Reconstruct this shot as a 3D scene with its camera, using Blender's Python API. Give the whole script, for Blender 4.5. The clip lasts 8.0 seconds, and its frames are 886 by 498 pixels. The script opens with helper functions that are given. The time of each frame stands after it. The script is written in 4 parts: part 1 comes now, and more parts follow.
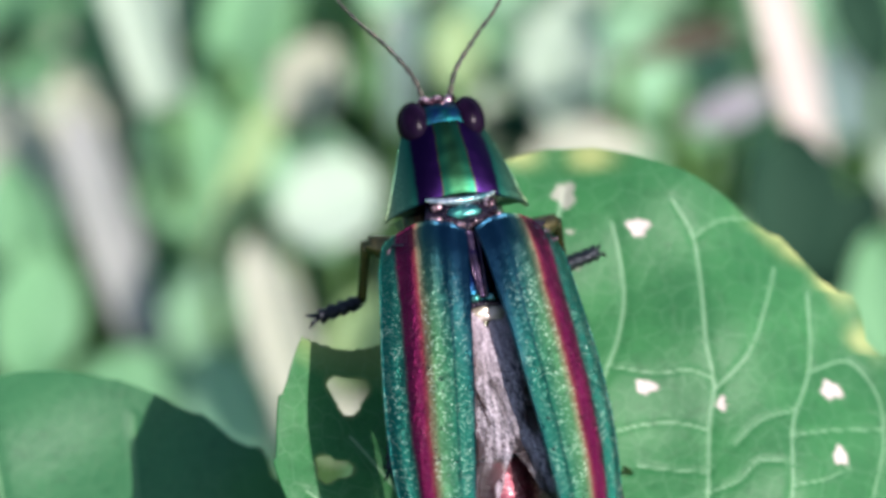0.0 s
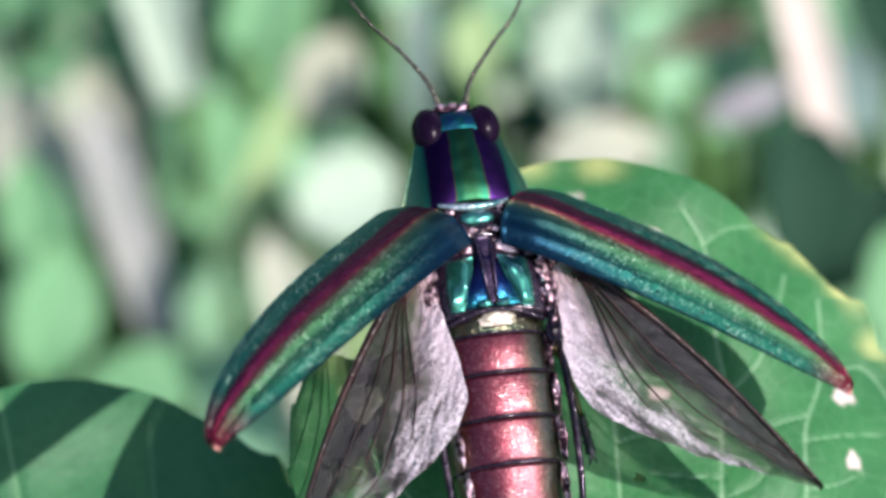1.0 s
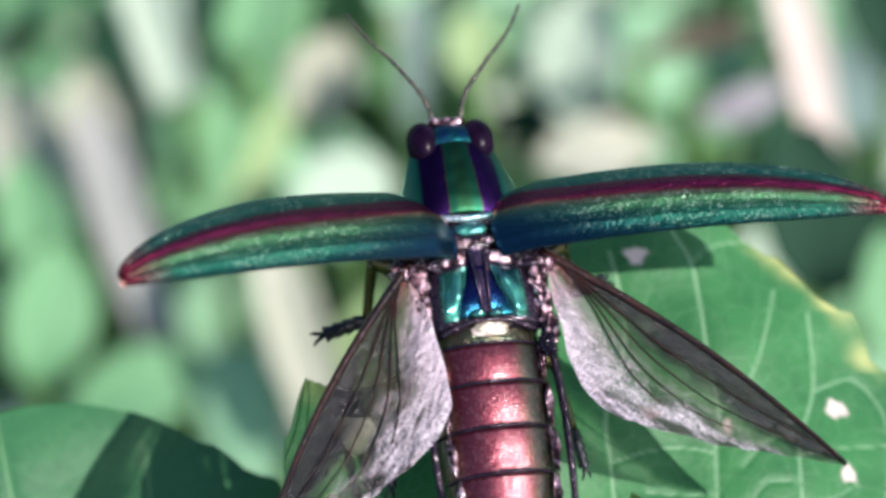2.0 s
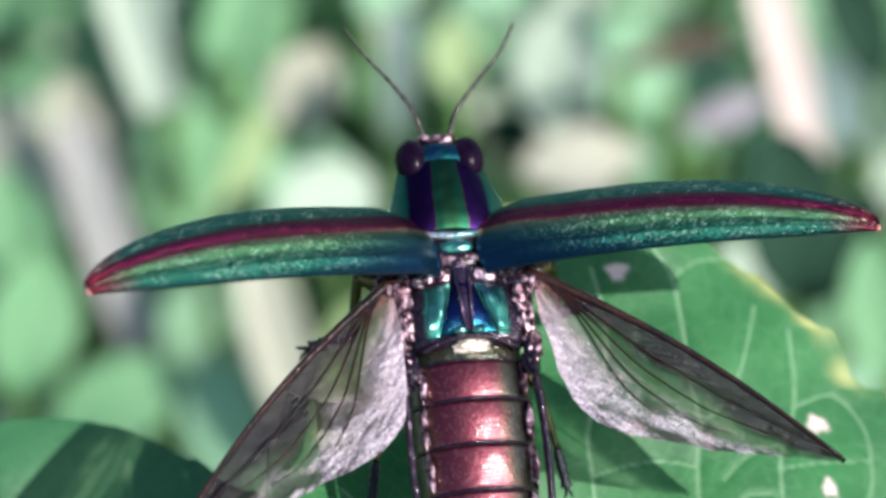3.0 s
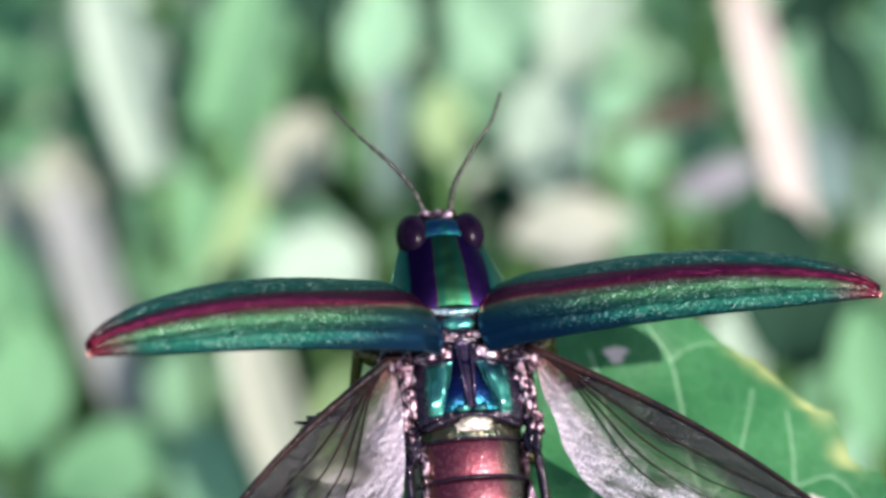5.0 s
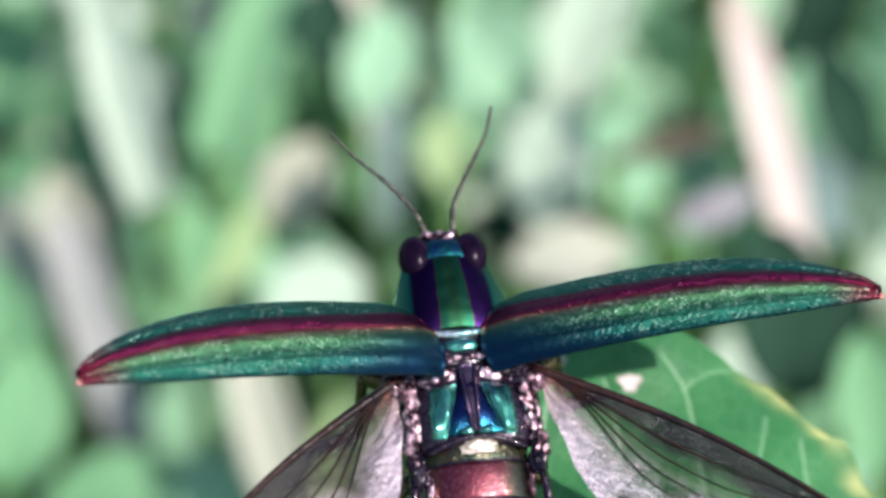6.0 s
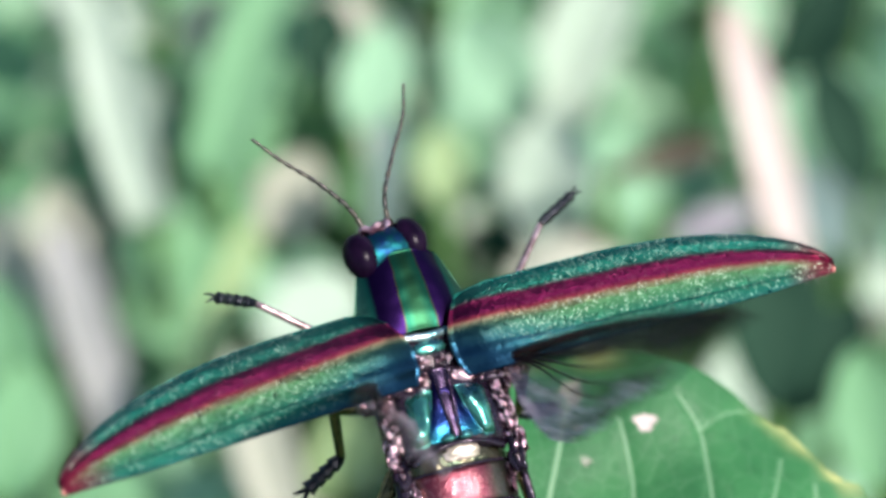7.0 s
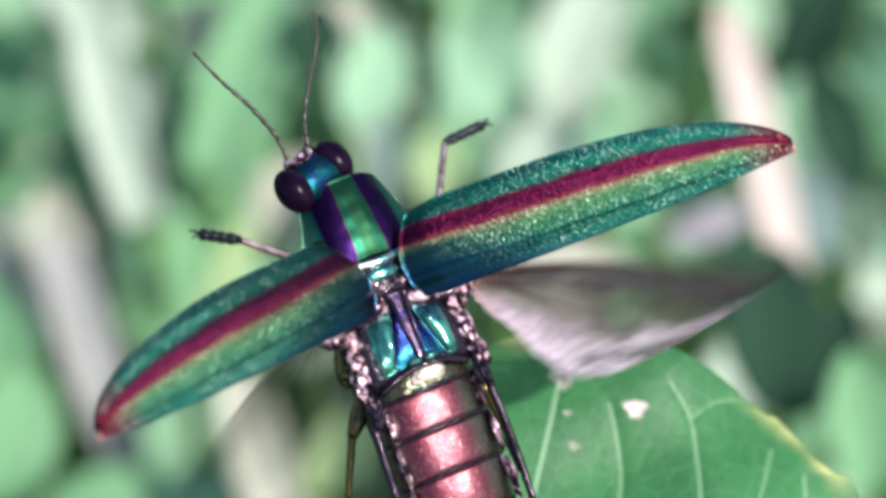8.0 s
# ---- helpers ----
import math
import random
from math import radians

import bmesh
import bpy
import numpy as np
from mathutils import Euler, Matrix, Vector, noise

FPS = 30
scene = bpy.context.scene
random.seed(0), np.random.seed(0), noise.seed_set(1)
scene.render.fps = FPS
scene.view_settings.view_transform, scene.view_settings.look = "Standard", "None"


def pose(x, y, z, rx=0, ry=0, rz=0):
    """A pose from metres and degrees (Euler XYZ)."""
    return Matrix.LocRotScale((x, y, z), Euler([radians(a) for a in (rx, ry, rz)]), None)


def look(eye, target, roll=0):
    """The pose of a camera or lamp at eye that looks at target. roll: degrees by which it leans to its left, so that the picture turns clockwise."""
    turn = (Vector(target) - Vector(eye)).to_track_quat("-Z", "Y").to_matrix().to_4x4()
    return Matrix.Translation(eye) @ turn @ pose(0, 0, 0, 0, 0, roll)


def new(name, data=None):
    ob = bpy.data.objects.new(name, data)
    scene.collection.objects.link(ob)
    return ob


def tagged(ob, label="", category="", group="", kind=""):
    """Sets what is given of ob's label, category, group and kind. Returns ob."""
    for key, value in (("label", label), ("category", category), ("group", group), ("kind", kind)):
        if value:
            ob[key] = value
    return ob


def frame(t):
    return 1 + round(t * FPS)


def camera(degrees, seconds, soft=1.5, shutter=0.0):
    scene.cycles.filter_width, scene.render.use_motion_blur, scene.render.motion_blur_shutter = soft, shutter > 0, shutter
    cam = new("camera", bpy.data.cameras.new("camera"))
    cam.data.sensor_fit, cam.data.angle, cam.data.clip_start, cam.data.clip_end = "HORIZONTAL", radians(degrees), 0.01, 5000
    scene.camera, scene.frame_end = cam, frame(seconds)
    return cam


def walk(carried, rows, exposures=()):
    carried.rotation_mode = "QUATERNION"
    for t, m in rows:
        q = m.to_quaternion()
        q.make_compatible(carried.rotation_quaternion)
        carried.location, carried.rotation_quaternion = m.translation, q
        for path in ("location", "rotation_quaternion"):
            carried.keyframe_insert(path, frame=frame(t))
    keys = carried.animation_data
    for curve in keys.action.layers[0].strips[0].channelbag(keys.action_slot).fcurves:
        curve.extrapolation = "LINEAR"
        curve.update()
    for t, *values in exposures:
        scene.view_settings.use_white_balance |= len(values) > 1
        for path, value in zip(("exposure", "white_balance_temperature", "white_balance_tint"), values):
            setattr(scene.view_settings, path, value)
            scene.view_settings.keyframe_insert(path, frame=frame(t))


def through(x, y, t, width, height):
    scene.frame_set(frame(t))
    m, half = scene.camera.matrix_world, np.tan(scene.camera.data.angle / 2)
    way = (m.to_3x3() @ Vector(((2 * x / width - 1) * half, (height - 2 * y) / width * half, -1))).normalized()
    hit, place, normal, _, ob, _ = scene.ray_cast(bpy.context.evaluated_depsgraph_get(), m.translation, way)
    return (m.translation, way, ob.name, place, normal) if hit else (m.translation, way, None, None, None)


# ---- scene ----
cam = camera(16.0, 8.0, soft=3.3, shutter=0.5)
cam.data.dof.use_dof = True
cam.data.dof.focus_distance = 0.2135
cam.data.dof.aperture_fstop = 25.0

EYE_DISTANCE = 0.2182
PLACE = pose(0, 0, 0.34, 45, 0, 0)          # the beetle's stand: x right, y along its back, z out of its back
walk(cam, [
    (0, PLACE @ pose(0, 0, EYE_DISTANCE, 0, 0, 0)),
    (0.5, PLACE @ pose(0, 0, EYE_DISTANCE, -0.031, 0.174, 0)),
    (1, PLACE @ pose(0, 0, EYE_DISTANCE, -0.093, 0.319, 0)),
    (2.5, PLACE @ pose(0, 0, EYE_DISTANCE, -0.021, 0.113, 0)),
    (3, PLACE @ pose(0, 0, EYE_DISTANCE, 0.103, -0.072, 0)),
    (3.5, PLACE @ pose(0, 0, EYE_DISTANCE, 0.319, -0.154, 0)),
    (4, PLACE @ pose(0, 0, EYE_DISTANCE, 0.626, -0.216, 0)),
    (4.5, PLACE @ pose(0, 0, EYE_DISTANCE, 0.975, -0.246, 0)),
    (6, PLACE @ pose(0, 0, EYE_DISTANCE, 1.825, -0.246, 0)),
    (6.5, PLACE @ pose(0, 0, EYE_DISTANCE, 1.968, -0.277, 0)),
    (7, PLACE @ pose(0, 0, EYE_DISTANCE, 2.101, -0.308, 0)),
    (7.5, PLACE @ pose(0, 0, EYE_DISTANCE, 2.122, -0.329, 0)),
    (8, PLACE @ pose(0, 0, EYE_DISTANCE, 2.131, -0.39, 0))])

# ---- sky and sun ----
SUN_WAY = (PLACE.to_3x3() @ Vector((0.70, 0.24, 1.0))).normalized()
elevation = math.asin(SUN_WAY.z)
azimuth = math.atan2(SUN_WAY.x, SUN_WAY.y)
world = bpy.data.worlds.new("sky")
scene.world = world
world.use_nodes = True
sky = world.node_tree.nodes.new("ShaderNodeTexSky")
sky.sky_type = "NISHITA"
sky.sun_disc = False
sky.sun_elevation = elevation
sky.sun_rotation = azimuth
world.node_tree.links.new(sky.outputs[0], world.node_tree.nodes["Background"].inputs[0])
world.node_tree.nodes["Background"].inputs[1].default_value = 0.12
sun_data = bpy.data.lights.new("sun", "SUN")
sun_data.energy = 4.0
sun_data.angle = radians(0.55)
sun_data.color = (1.0, 0.905, 0.89)
sun = new("sun", sun_data)
sun.matrix_world = look(SUN_WAY * 3, (0, 0, 0))
scene.view_settings.exposure = 0.71


# ---- materials ----
def ramp_set(node, stops):
    els = node.color_ramp.elements
    while len(els) > 1:
        els.remove(els[-1])
    els[0].position, els[0].color = stops[0][0], (*stops[0][1], 1)
    for p, c in stops[1:]:
        e = els.new(p)
        e.color = (*c, 1)


class Mat:
    """A node material with a Principled surface, and short ways to add to it."""

    def __init__(self, name, rough=0.5, metal=0.0, spec=0.5):
        self.m = bpy.data.materials.new(name)
        self.m.use_nodes = True
        self.t = self.m.node_tree
        self.b = self.t.nodes["Principled BSDF"]
        self.b.inputs["Roughness"].default_value = rough
        self.b.inputs["Metallic"].default_value = metal
        self.b.inputs["Specular IOR Level"].default_value = spec

    def node(self, kind, **given):
        n = self.t.nodes.new("ShaderNode" + kind)
        for k, v in given.items():
            n.inputs[k.replace("_", " ")].default_value = v
        return n

    def link(self, a, b):
        self.t.links.new(a, b)

    def coords(self, out="Object", scale=1000.0):
        c = self.t.nodes.new("ShaderNodeTexCoord")
        mp = self.node("Mapping")
        mp.inputs["Scale"].default_value = (scale,) * 3
        self.link(c.outputs[out], mp.inputs[0])
        return mp.outputs[0]

    def noise(self, co, scale, detail=3.0):
        n = self.node("TexNoise", Scale=scale, Detail=detail)
        self.link(co, n.inputs["Vector"])
        return n.outputs[0]

    def cells(self, co, scale, feature="F1"):
        n = self.node("TexVoronoi", Scale=scale)
        n.feature = feature
        self.link(co, n.inputs["Vector"])
        return n.outputs["Distance"]

    def ramp(self, fac, stops, kind="LINEAR"):
        n = self.node("ValToRGB")
        n.color_ramp.interpolation = kind
        ramp_set(n, stops)
        self.link(fac, n.inputs[0])
        return n.outputs[0]

    def mix(self, fac, a, b, blend="MIX"):
        n = self.node("Mix")
        n.data_type, n.blend_type = "RGBA", blend
        for s, v in ((n.inputs[0], fac), (n.inputs[6], a), (n.inputs[7], b)):
            if isinstance(v, bpy.types.NodeSocket):
                self.link(v, s)
            else:
                s.default_value = (*v, 1) if isinstance(v, tuple) else v
        return n.outputs[2]

    def math(self, op, a, b=0.0):
        n = self.node("Math")
        n.operation = op
        for s, v in zip(n.inputs, (a, b)):
            if isinstance(v, bpy.types.NodeSocket):
                self.link(v, s)
            else:
                s.default_value = v
        return n.outputs[0]

    def axis(self, co, i):
        n = self.node("SeparateXYZ")
        self.link(co, n.inputs[0])
        return n.outputs[i]

    def bump(self, height, strength, distance):
        n = self.node("Bump", Strength=strength, Distance=distance)
        self.link(height, n.inputs["Height"])
        self.link(n.outputs[0], self.b.inputs["Normal"])
        return n

    def colour(self, sock):
        self.link(sock, self.b.inputs["Base Color"])

    def see_through(self, amount, tint):
        """Mixes in light that comes through from the far side."""
        tr = self.node("BsdfTranslucent")
        if isinstance(tint, bpy.types.NodeSocket):
            self.link(tint, tr.inputs[0])
        else:
            tr.inputs[0].default_value = (*tint, 1)
        mx = self.node("MixShader")
        mx.inputs[0].default_value = amount
        out = self.t.nodes["Material Output"]
        self.link(self.b.outputs[0], mx.inputs[1])
        self.link(tr.outputs[0], mx.inputs[2])
        self.link(mx.outputs[0], out.inputs[0])


def shell_material():
    """The wing case: lengthwise bands of metallic colour with fine pits and painted pale glints."""
    a = Mat("iridescent_shell", 0.32, 1.0)
    uv = a.coords("UV", 1.0)
    co = a.coords("Object", 1000.0)
    u, v = a.axis(uv, 0), a.axis(uv, 1)
    wob = a.math("MULTIPLY", a.math("SUBTRACT", a.noise(co, 0.5), 0.5), 0.05)
    # the stripe runs from the outer shoulder to the tip
    shift = a.math("MULTIPLY", a.math("POWER", a.math("SUBTRACT", 1.0, u), 4.0), -0.13)
    vv = a.math("ADD", a.math("ADD", v, wob), shift)
    bands = a.ramp(vv, [(0.0, (0.010, 0.070, 0.070)), (0.05, (0.012, 0.100, 0.074)), (0.175, (0.014, 0.105, 0.070)), (0.20, (0.005, 0.030, 0.026)), (0.225, (0.016, 0.110, 0.066)),
                        (0.42, (0.056, 0.155, 0.066)), (0.50, (0.165, 0.130, 0.072)), (0.535, (0.14, 0.020, 0.032)), (0.59, (0.080, 0.006, 0.034)),
                        (0.715, (0.095, 0.008, 0.034)), (0.755, (0.012, 0.085, 0.062)), (0.87, (0.010, 0.125, 0.090)), (1.0, (0.008, 0.085, 0.075))])
    bands = a.mix(a.ramp(u, [(0.86, (0, 0, 0)), (0.985, (1, 1, 1))]), bands, (0.14, 0.010, 0.030))
    # dark blue at the inner shoulder
    near = a.ramp(a.math("ADD", u, a.math("MULTIPLY", v, 0.45)), [(0.16, (1, 1, 1)), (0.50, (0, 0, 0))])
    inner = a.ramp(vv, [(0.40, (1, 1, 1)), (0.52, (0, 0, 0))])
    col = a.mix(a.mix(1.0, near, inner, "MULTIPLY"), bands, (0.012, 0.046, 0.080))
    pits = a.cells(co, 5.5)
    scales = a.node("TexVoronoi", Scale=5.6)
    a.link(co, scales.inputs["Vector"])
    chosen = a.ramp(a.axis(scales.outputs["Color"], 0), [(0.24, (0, 0, 0)), (0.30, (1, 1, 1))])
    dot = a.ramp(scales.outputs["Distance"], [(0.24, (1, 1, 1)), (0.38, (0, 0, 0))])
    patch = a.ramp(a.noise(co, 0.8), [(0.38, (0.25, 0.25, 0.25)), (0.56, (1, 1, 1))])
    zone = a.ramp(vv, [(0.02, (0.2,) * 3), (0.06, (0.85,) * 3), (0.17, (0.85,) * 3), (0.20, (0.05,) * 3), (0.24, (1, 1, 1)), (0.50, (1, 1, 1)), (0.54, (0.06,) * 3), (0.73, (0.06,) * 3), (0.77, (0.9, 0.9, 0.9))])
    # sun glints painted as pale, non-metallic specks in the base colour
    sparkle = a.mix(1.0, a.mix(1.0, a.mix(1.0, chosen, dot, "MULTIPLY"), patch, "MULTIPLY"), a.mix(near, zone, (0.04, 0.04, 0.04)), "MULTIPLY")
    sparkle = a.math("MULTIPLY", a.math("MULTIPLY", sparkle, a.ramp(u, [(0.04, (0.05,) * 3), (0.24, (1, 1, 1))])), 0.55)
    col = a.mix(sparkle, col, (0.66, 0.86, 0.64))
    a.link(a.math("SUBTRACT", 1.0, a.math("MULTIPLY", sparkle, 0.9)), a.b.inputs["Metallic"])
    a.colour(col)
    rough = a.ramp(a.noise(co, 2.0), [(0.3, (0.27,) * 3), (0.7, (0.37,) * 3)])
    a.link(rough, a.b.inputs["Roughness"])
    calm = a.math("SUBTRACT", 1.0, a.math("MULTIPLY", a.mix(1.0, near, inner, "MULTIPLY"), 0.85))
    a.bump(a.math("MULTIPLY", a.math("ADD", pits, a.noise(co, 9.0)), calm), 0.6, 0.00014)
    return a.m


def pronotum_material():
    a = Mat("striped_shield", 0.38, 1.0)
    co = a.coords("Object", 1000.0)
    x, y = a.axis(co, 0), a.axis(co, 1)
    w = a.math("ADD", a.math("ABSOLUTE", x), a.math("MULTIPLY", a.math("SUBTRACT", a.noise(co, 0.6), 0.5), 0.35))
    w = a.math("ADD", w, a.math("MULTIPLY", a.math("SUBTRACT", y, 6.0), 0.06))
    fac = a.math("DIVIDE", w, 5.0)
    col = a.ramp(fac, [(0.0, (0.010, 0.042, 0.020)), (0.150, (0.006, 0.052, 0.032)), (0.168, (0.04, 0.035, 0.02)), (0.182, (0.014, 0.005, 0.036)), (0.49, (0.012, 0.004, 0.028)),
                       (0.54, (0.012, 0.10, 0.065)), (0.8, (0.08, 0.18, 0.11)), (1.0, (0.25, 0.30, 0.16))])
    a.colour(col)
    pits = a.cells(co, 4.0)
    rear = a.ramp(a.math("DIVIDE", w, 5.0), [(0.5, (0.03,) * 3), (0.8, (1, 1, 1))])
    a.bump(a.math("MULTIPLY", a.math("ADD", pits, a.noise(co, 7.0)), rear), 0.6, 0.00014)
    return a.m


def shiny(name, colour_a, colour_b, rough, metal=1.0, scale=1.2, bump=0.4, fine=6.0, spec=0.5, coat=0.0, stops=(0.35, 0.65)):
    a = Mat(name, rough, metal, spec)
    a.b.inputs["Coat Weight"].default_value = coat
    a.b.inputs["Coat Roughness"].default_value = 0.10
    co = a.coords("Object", 1000.0)
    a.colour(a.ramp(a.noise(co, scale), [(stops[0], colour_a), (stops[1], colour_b)]))
    a.bump(a.math("ADD", a.noise(co, fine), a.math("MULTIPLY", a.cells(co, fine * 0.5), 0.5)), bump, 0.0002)
    return a.m


def abdomen_material():
    """Crimson back with olive flanks and fine grain, some of its cells painted pale as glitter."""
    a = Mat("crimson_abdomen", 0.30, 0.75, 0.6)
    a.b.inputs["Coat Weight"].default_value = 0.65
    a.b.inputs["Coat Roughness"].default_value = 0.07
    co = a.coords("Object", 1000.0)
    x = a.math("ADD", a.math("ABSOLUTE", a.math("ADD", a.axis(co, 0), 0.7)), a.math("MULTIPLY", a.math("SUBTRACT", a.noise(co, 0.7), 0.5), 1.0))
    col = a.ramp(a.math("DIVIDE", x, 5.0), [(0.0, (0.096, 0.008, 0.019)), (0.40, (0.080, 0.006, 0.015)), (0.50, (0.085, 0.032, 0.020)), (0.57, (0.060, 0.050, 0.026)), (0.72, (0.030, 0.045, 0.026)), (0.82, (0.016, 0.012, 0.014))])
    col = a.mix(a.ramp(a.noise(co, 2.2, 4.0), [(0.4, (0, 0, 0)), (0.65, (0.6, 0.6, 0.6))]), col, a.mix(0.55, col, (0.05, 0.008, 0.016)))
    grain = a.node("TexVoronoi", Scale=5.5)
    a.link(co, grain.inputs["Vector"])
    # sparkle put into the colour: a few grain cells tinted pale
    lit = a.ramp(a.axis(grain.outputs["Color"], 1), [(0.70, (0, 0, 0)), (0.95, (1, 1, 1))])
    a.colour(a.mix(a.math("MULTIPLY", lit, 0.10), col, (0.55, 0.30, 0.32)))
    a.bump(a.math("ADD", a.noise(co, 9.0, 4.0), a.math("MULTIPLY", grain.outputs["Distance"], 0.5)), 0.30, 0.00010)
    glint = a.node("Bump")
    glint.inputs["Strength"].default_value = 0.34
    glint.inputs["Distance"].default_value = 0.00008
    a.link(a.math("ADD", a.noise(co, 3.2, 4.0), grain.outputs["Distance"]), glint.inputs["Height"])
    a.link(glint.outputs[0], a.b.inputs["Coat Normal"])
    return a.m


def wing_material():
    """A thin smoky membrane: dark front and tip, clear cells, a crinkled rear field with painted silvery sheen."""
    a = Mat("smoky_membrane", 0.26, 0.0, 0.4)
    co = a.coords("Object", 1000.0)
    uv = a.coords("UV", 1.0)
    u, v = a.axis(uv, 0), a.axis(uv, 1)

    def streaks(along, across, turn, detail):
        n = a.node("TexNoise", Scale=1.0, Detail=detail)
        lay = a.node("Mapping")
        lay.inputs["Scale"].default_value = (across, along, 1.0)
        lay.inputs["Rotation"].default_value = (0, 0, turn)
        a.link(co, lay.inputs[0])
        a.link(lay.outputs[0], n.inputs["Vector"])
        return n.outputs[0]

    place = a.math("ADD", v, a.math("MULTIPLY", a.math("SUBTRACT", a.noise(co, 0.30), 0.5), 0.60))
    front = a.math("ADD", place, a.math("MULTIPLY", a.math("POWER", u, 3.0), 0.55))          # the dark field widens to the tip
    body = a.ramp(front, [(0.02, (0.66, 0.59, 0.65)), (0.32, (0.54, 0.48, 0.53)), (0.50, (0.32, 0.27, 0.29)), (0.60, (0.075, 0.052, 0.047)), (0.70, (0.014, 0.009, 0.011)), (0.88, (0.007, 0.004, 0.008))])
    grain = a.ramp(a.math("ADD", a.math("MULTIPLY", a.noise(co, 7.0, 3.0), 0.60), a.math("MULTIPLY", streaks(0.9, 3.4, 0.45, 4.0), 0.4)), [(0.40, (0.14,) * 3), (0.60, (1, 1, 1))])
    # rear field: painted sheen, pale by the body, broken into silver patches further out
    rear = a.ramp(a.math("ADD", streaks(0.22, 0.85, 0.35, 3.0), a.ramp(u, [(0.22, (0.30,) * 3), (0.48, (0, 0, 0))])), [(0.41, (0.10, 0.085, 0.085)), (0.54, (1, 1, 1))])
    body = a.mix(1.0, body, rear, "MULTIPLY")
    grain = a.mix(a.ramp(u, [(0.18, (0.62,) * 3), (0.42, (0, 0, 0))]), grain, (0.80, 0.72, 0.75))
    root = a.ramp(u, [(0.02, (0.8,) * 3), (0.15, (0, 0, 0))])
    a.colour(a.mix(root, a.mix(1.0, body, grain, "MULTIPLY"), (0.24, 0.105, 0.085)))
    a.link(a.ramp(front, [(0.1, (0.25,) * 3), (0.6, (0.1,) * 3)]), a.b.inputs["Metallic"])
    a.bump(a.math("ADD", streaks(1.1, 3.4, 0.35, 4.0), a.math("MULTIPLY", a.noise(co, 4.0, 3.0), 0.6)), 0.6, 0.0005)
    clear = a.node("BsdfTransparent")
    clear.inputs[0].default_value = (0.84, 0.82, 0.78, 1)
    mx = a.node("MixShader")
    cells = a.math("ADD", front, a.math("MULTIPLY", a.math("SUBTRACT", streaks(0.18, 0.7, 0.2, 1.0), 0.5), 0.35))
    amount = a.ramp(cells, [(0.10, (0.16,) * 3), (0.36, (0.24,) * 3), (0.50, (0.50,) * 3), (0.62, (0.60,) * 3), (0.74, (0.26,) * 3), (0.88, (0.06,) * 3)])
    a.link(amount, mx.inputs[0])
    a.link(a.b.outputs[0], mx.inputs[1])
    a.link(clear.outputs[0], mx.inputs[2])
    a.link(mx.outputs[0], a.t.nodes["Material Output"].inputs[0])
    return a.m


def leaf_material(name, low, high, vein, edge=None, through=0.25):
    """A living leaf: mottled blade, pale veins (attribute vein), yellowing rim and dry spots (attribute dry)."""
    a = Mat(name, 0.50, 0.0, 0.28)
    co = a.coords("Object", 1000.0)
    col = a.ramp(a.noise(co, 0.22, 5.0), [(0.3, low), (0.7, high)])
    col = a.mix(a.math("MULTIPLY", a.noise(co, 2.5), 0.35), col, low)
    warp = a.node("TexNoise", Scale=0.6, Detail=2.0)
    a.link(co, warp.inputs["Vector"])
    bent = a.mix(0.35, co, warp.outputs[1], "ADD")
    net = a.ramp(a.cells(bent, 0.55, "DISTANCE_TO_EDGE"), [(0.0, (1, 1, 1)), (0.06, (0, 0, 0))])
    col = a.mix(a.math("MULTIPLY", net, 0.10), col, vein)
    fine = a.ramp(a.cells(bent, 2.4, "DISTANCE_TO_EDGE"), [(0.0, (1, 1, 1)), (0.12, (0, 0, 0))])
    col = a.mix(a.math("MULTIPLY", fine, 0.05), col, vein)
    pores = a.ramp(a.noise(co, 1.1, 5.0), [(0.52, (0, 0, 0)), (0.75, (1, 1, 1))])
    col = a.mix(a.math("MULTIPLY", pores, 0.35), col, tuple(c * 0.55 for c in low))
    for key, tint in (("rim", edge or high), ("vein", vein), ("dry", (0.72, 0.60, 0.56))):
        at = a.node("Attribute")
        at.attribute_name = key
        col = a.mix(at.outputs["Fac"], col, tint)
    a.colour(col)
    a.bump(a.math("ADD", a.noise(co, 1.2, 4.0), a.math("MULTIPLY", net, -0.08)), 0.25, 0.0003)
    a.see_through(through, col)
    return a.m


def herb(name, low, high, through=0.3, rough=0.75, scale=0.06):
    a = Mat(name, rough, 0.0, 0.15)
    co = a.coords("Object", 1000.0)
    col = a.ramp(a.noise(co, scale, 4.0), [(0.3, low), (0.7, high)])
    info = a.node("ObjectInfo")
    col = a.mix(a.math("MULTIPLY", info.outputs["Random"], 0.3), col, low)
    a.colour(col)
    a.bump(a.noise(co, 0.5, 4.0), 0.3, 0.001)
    a.see_through(through, high)
    return a.m


SHELL = shell_material()
SHIELD = pronotum_material()
HEAD_GREEN = shiny("blue_green_head", (0.01, 0.03, 0.11), (0.006, 0.07, 0.07), 0.42, 1.0, 1.2, 0.25, 3.0)
EYE = shiny("dark_plum_eye", (0.004, 0.0014, 0.007), (0.009, 0.003, 0.013), 0.24, 0.0, 0.8, 0.03, 20.0, 0.07)
TEAL = shiny("teal_plate", (0.05, 0.30, 0.21), (0.006, 0.055, 0.085), 0.24, 0.8, 0.55, 0.35, 0.9, 0.5, 1.0)
BLACK_SHELL = shiny("black_violet_shell", (0.006, 0.004, 0.009), (0.022, 0.012, 0.025), 0.13, 0.4, 1.2, 0.8, 1.8)
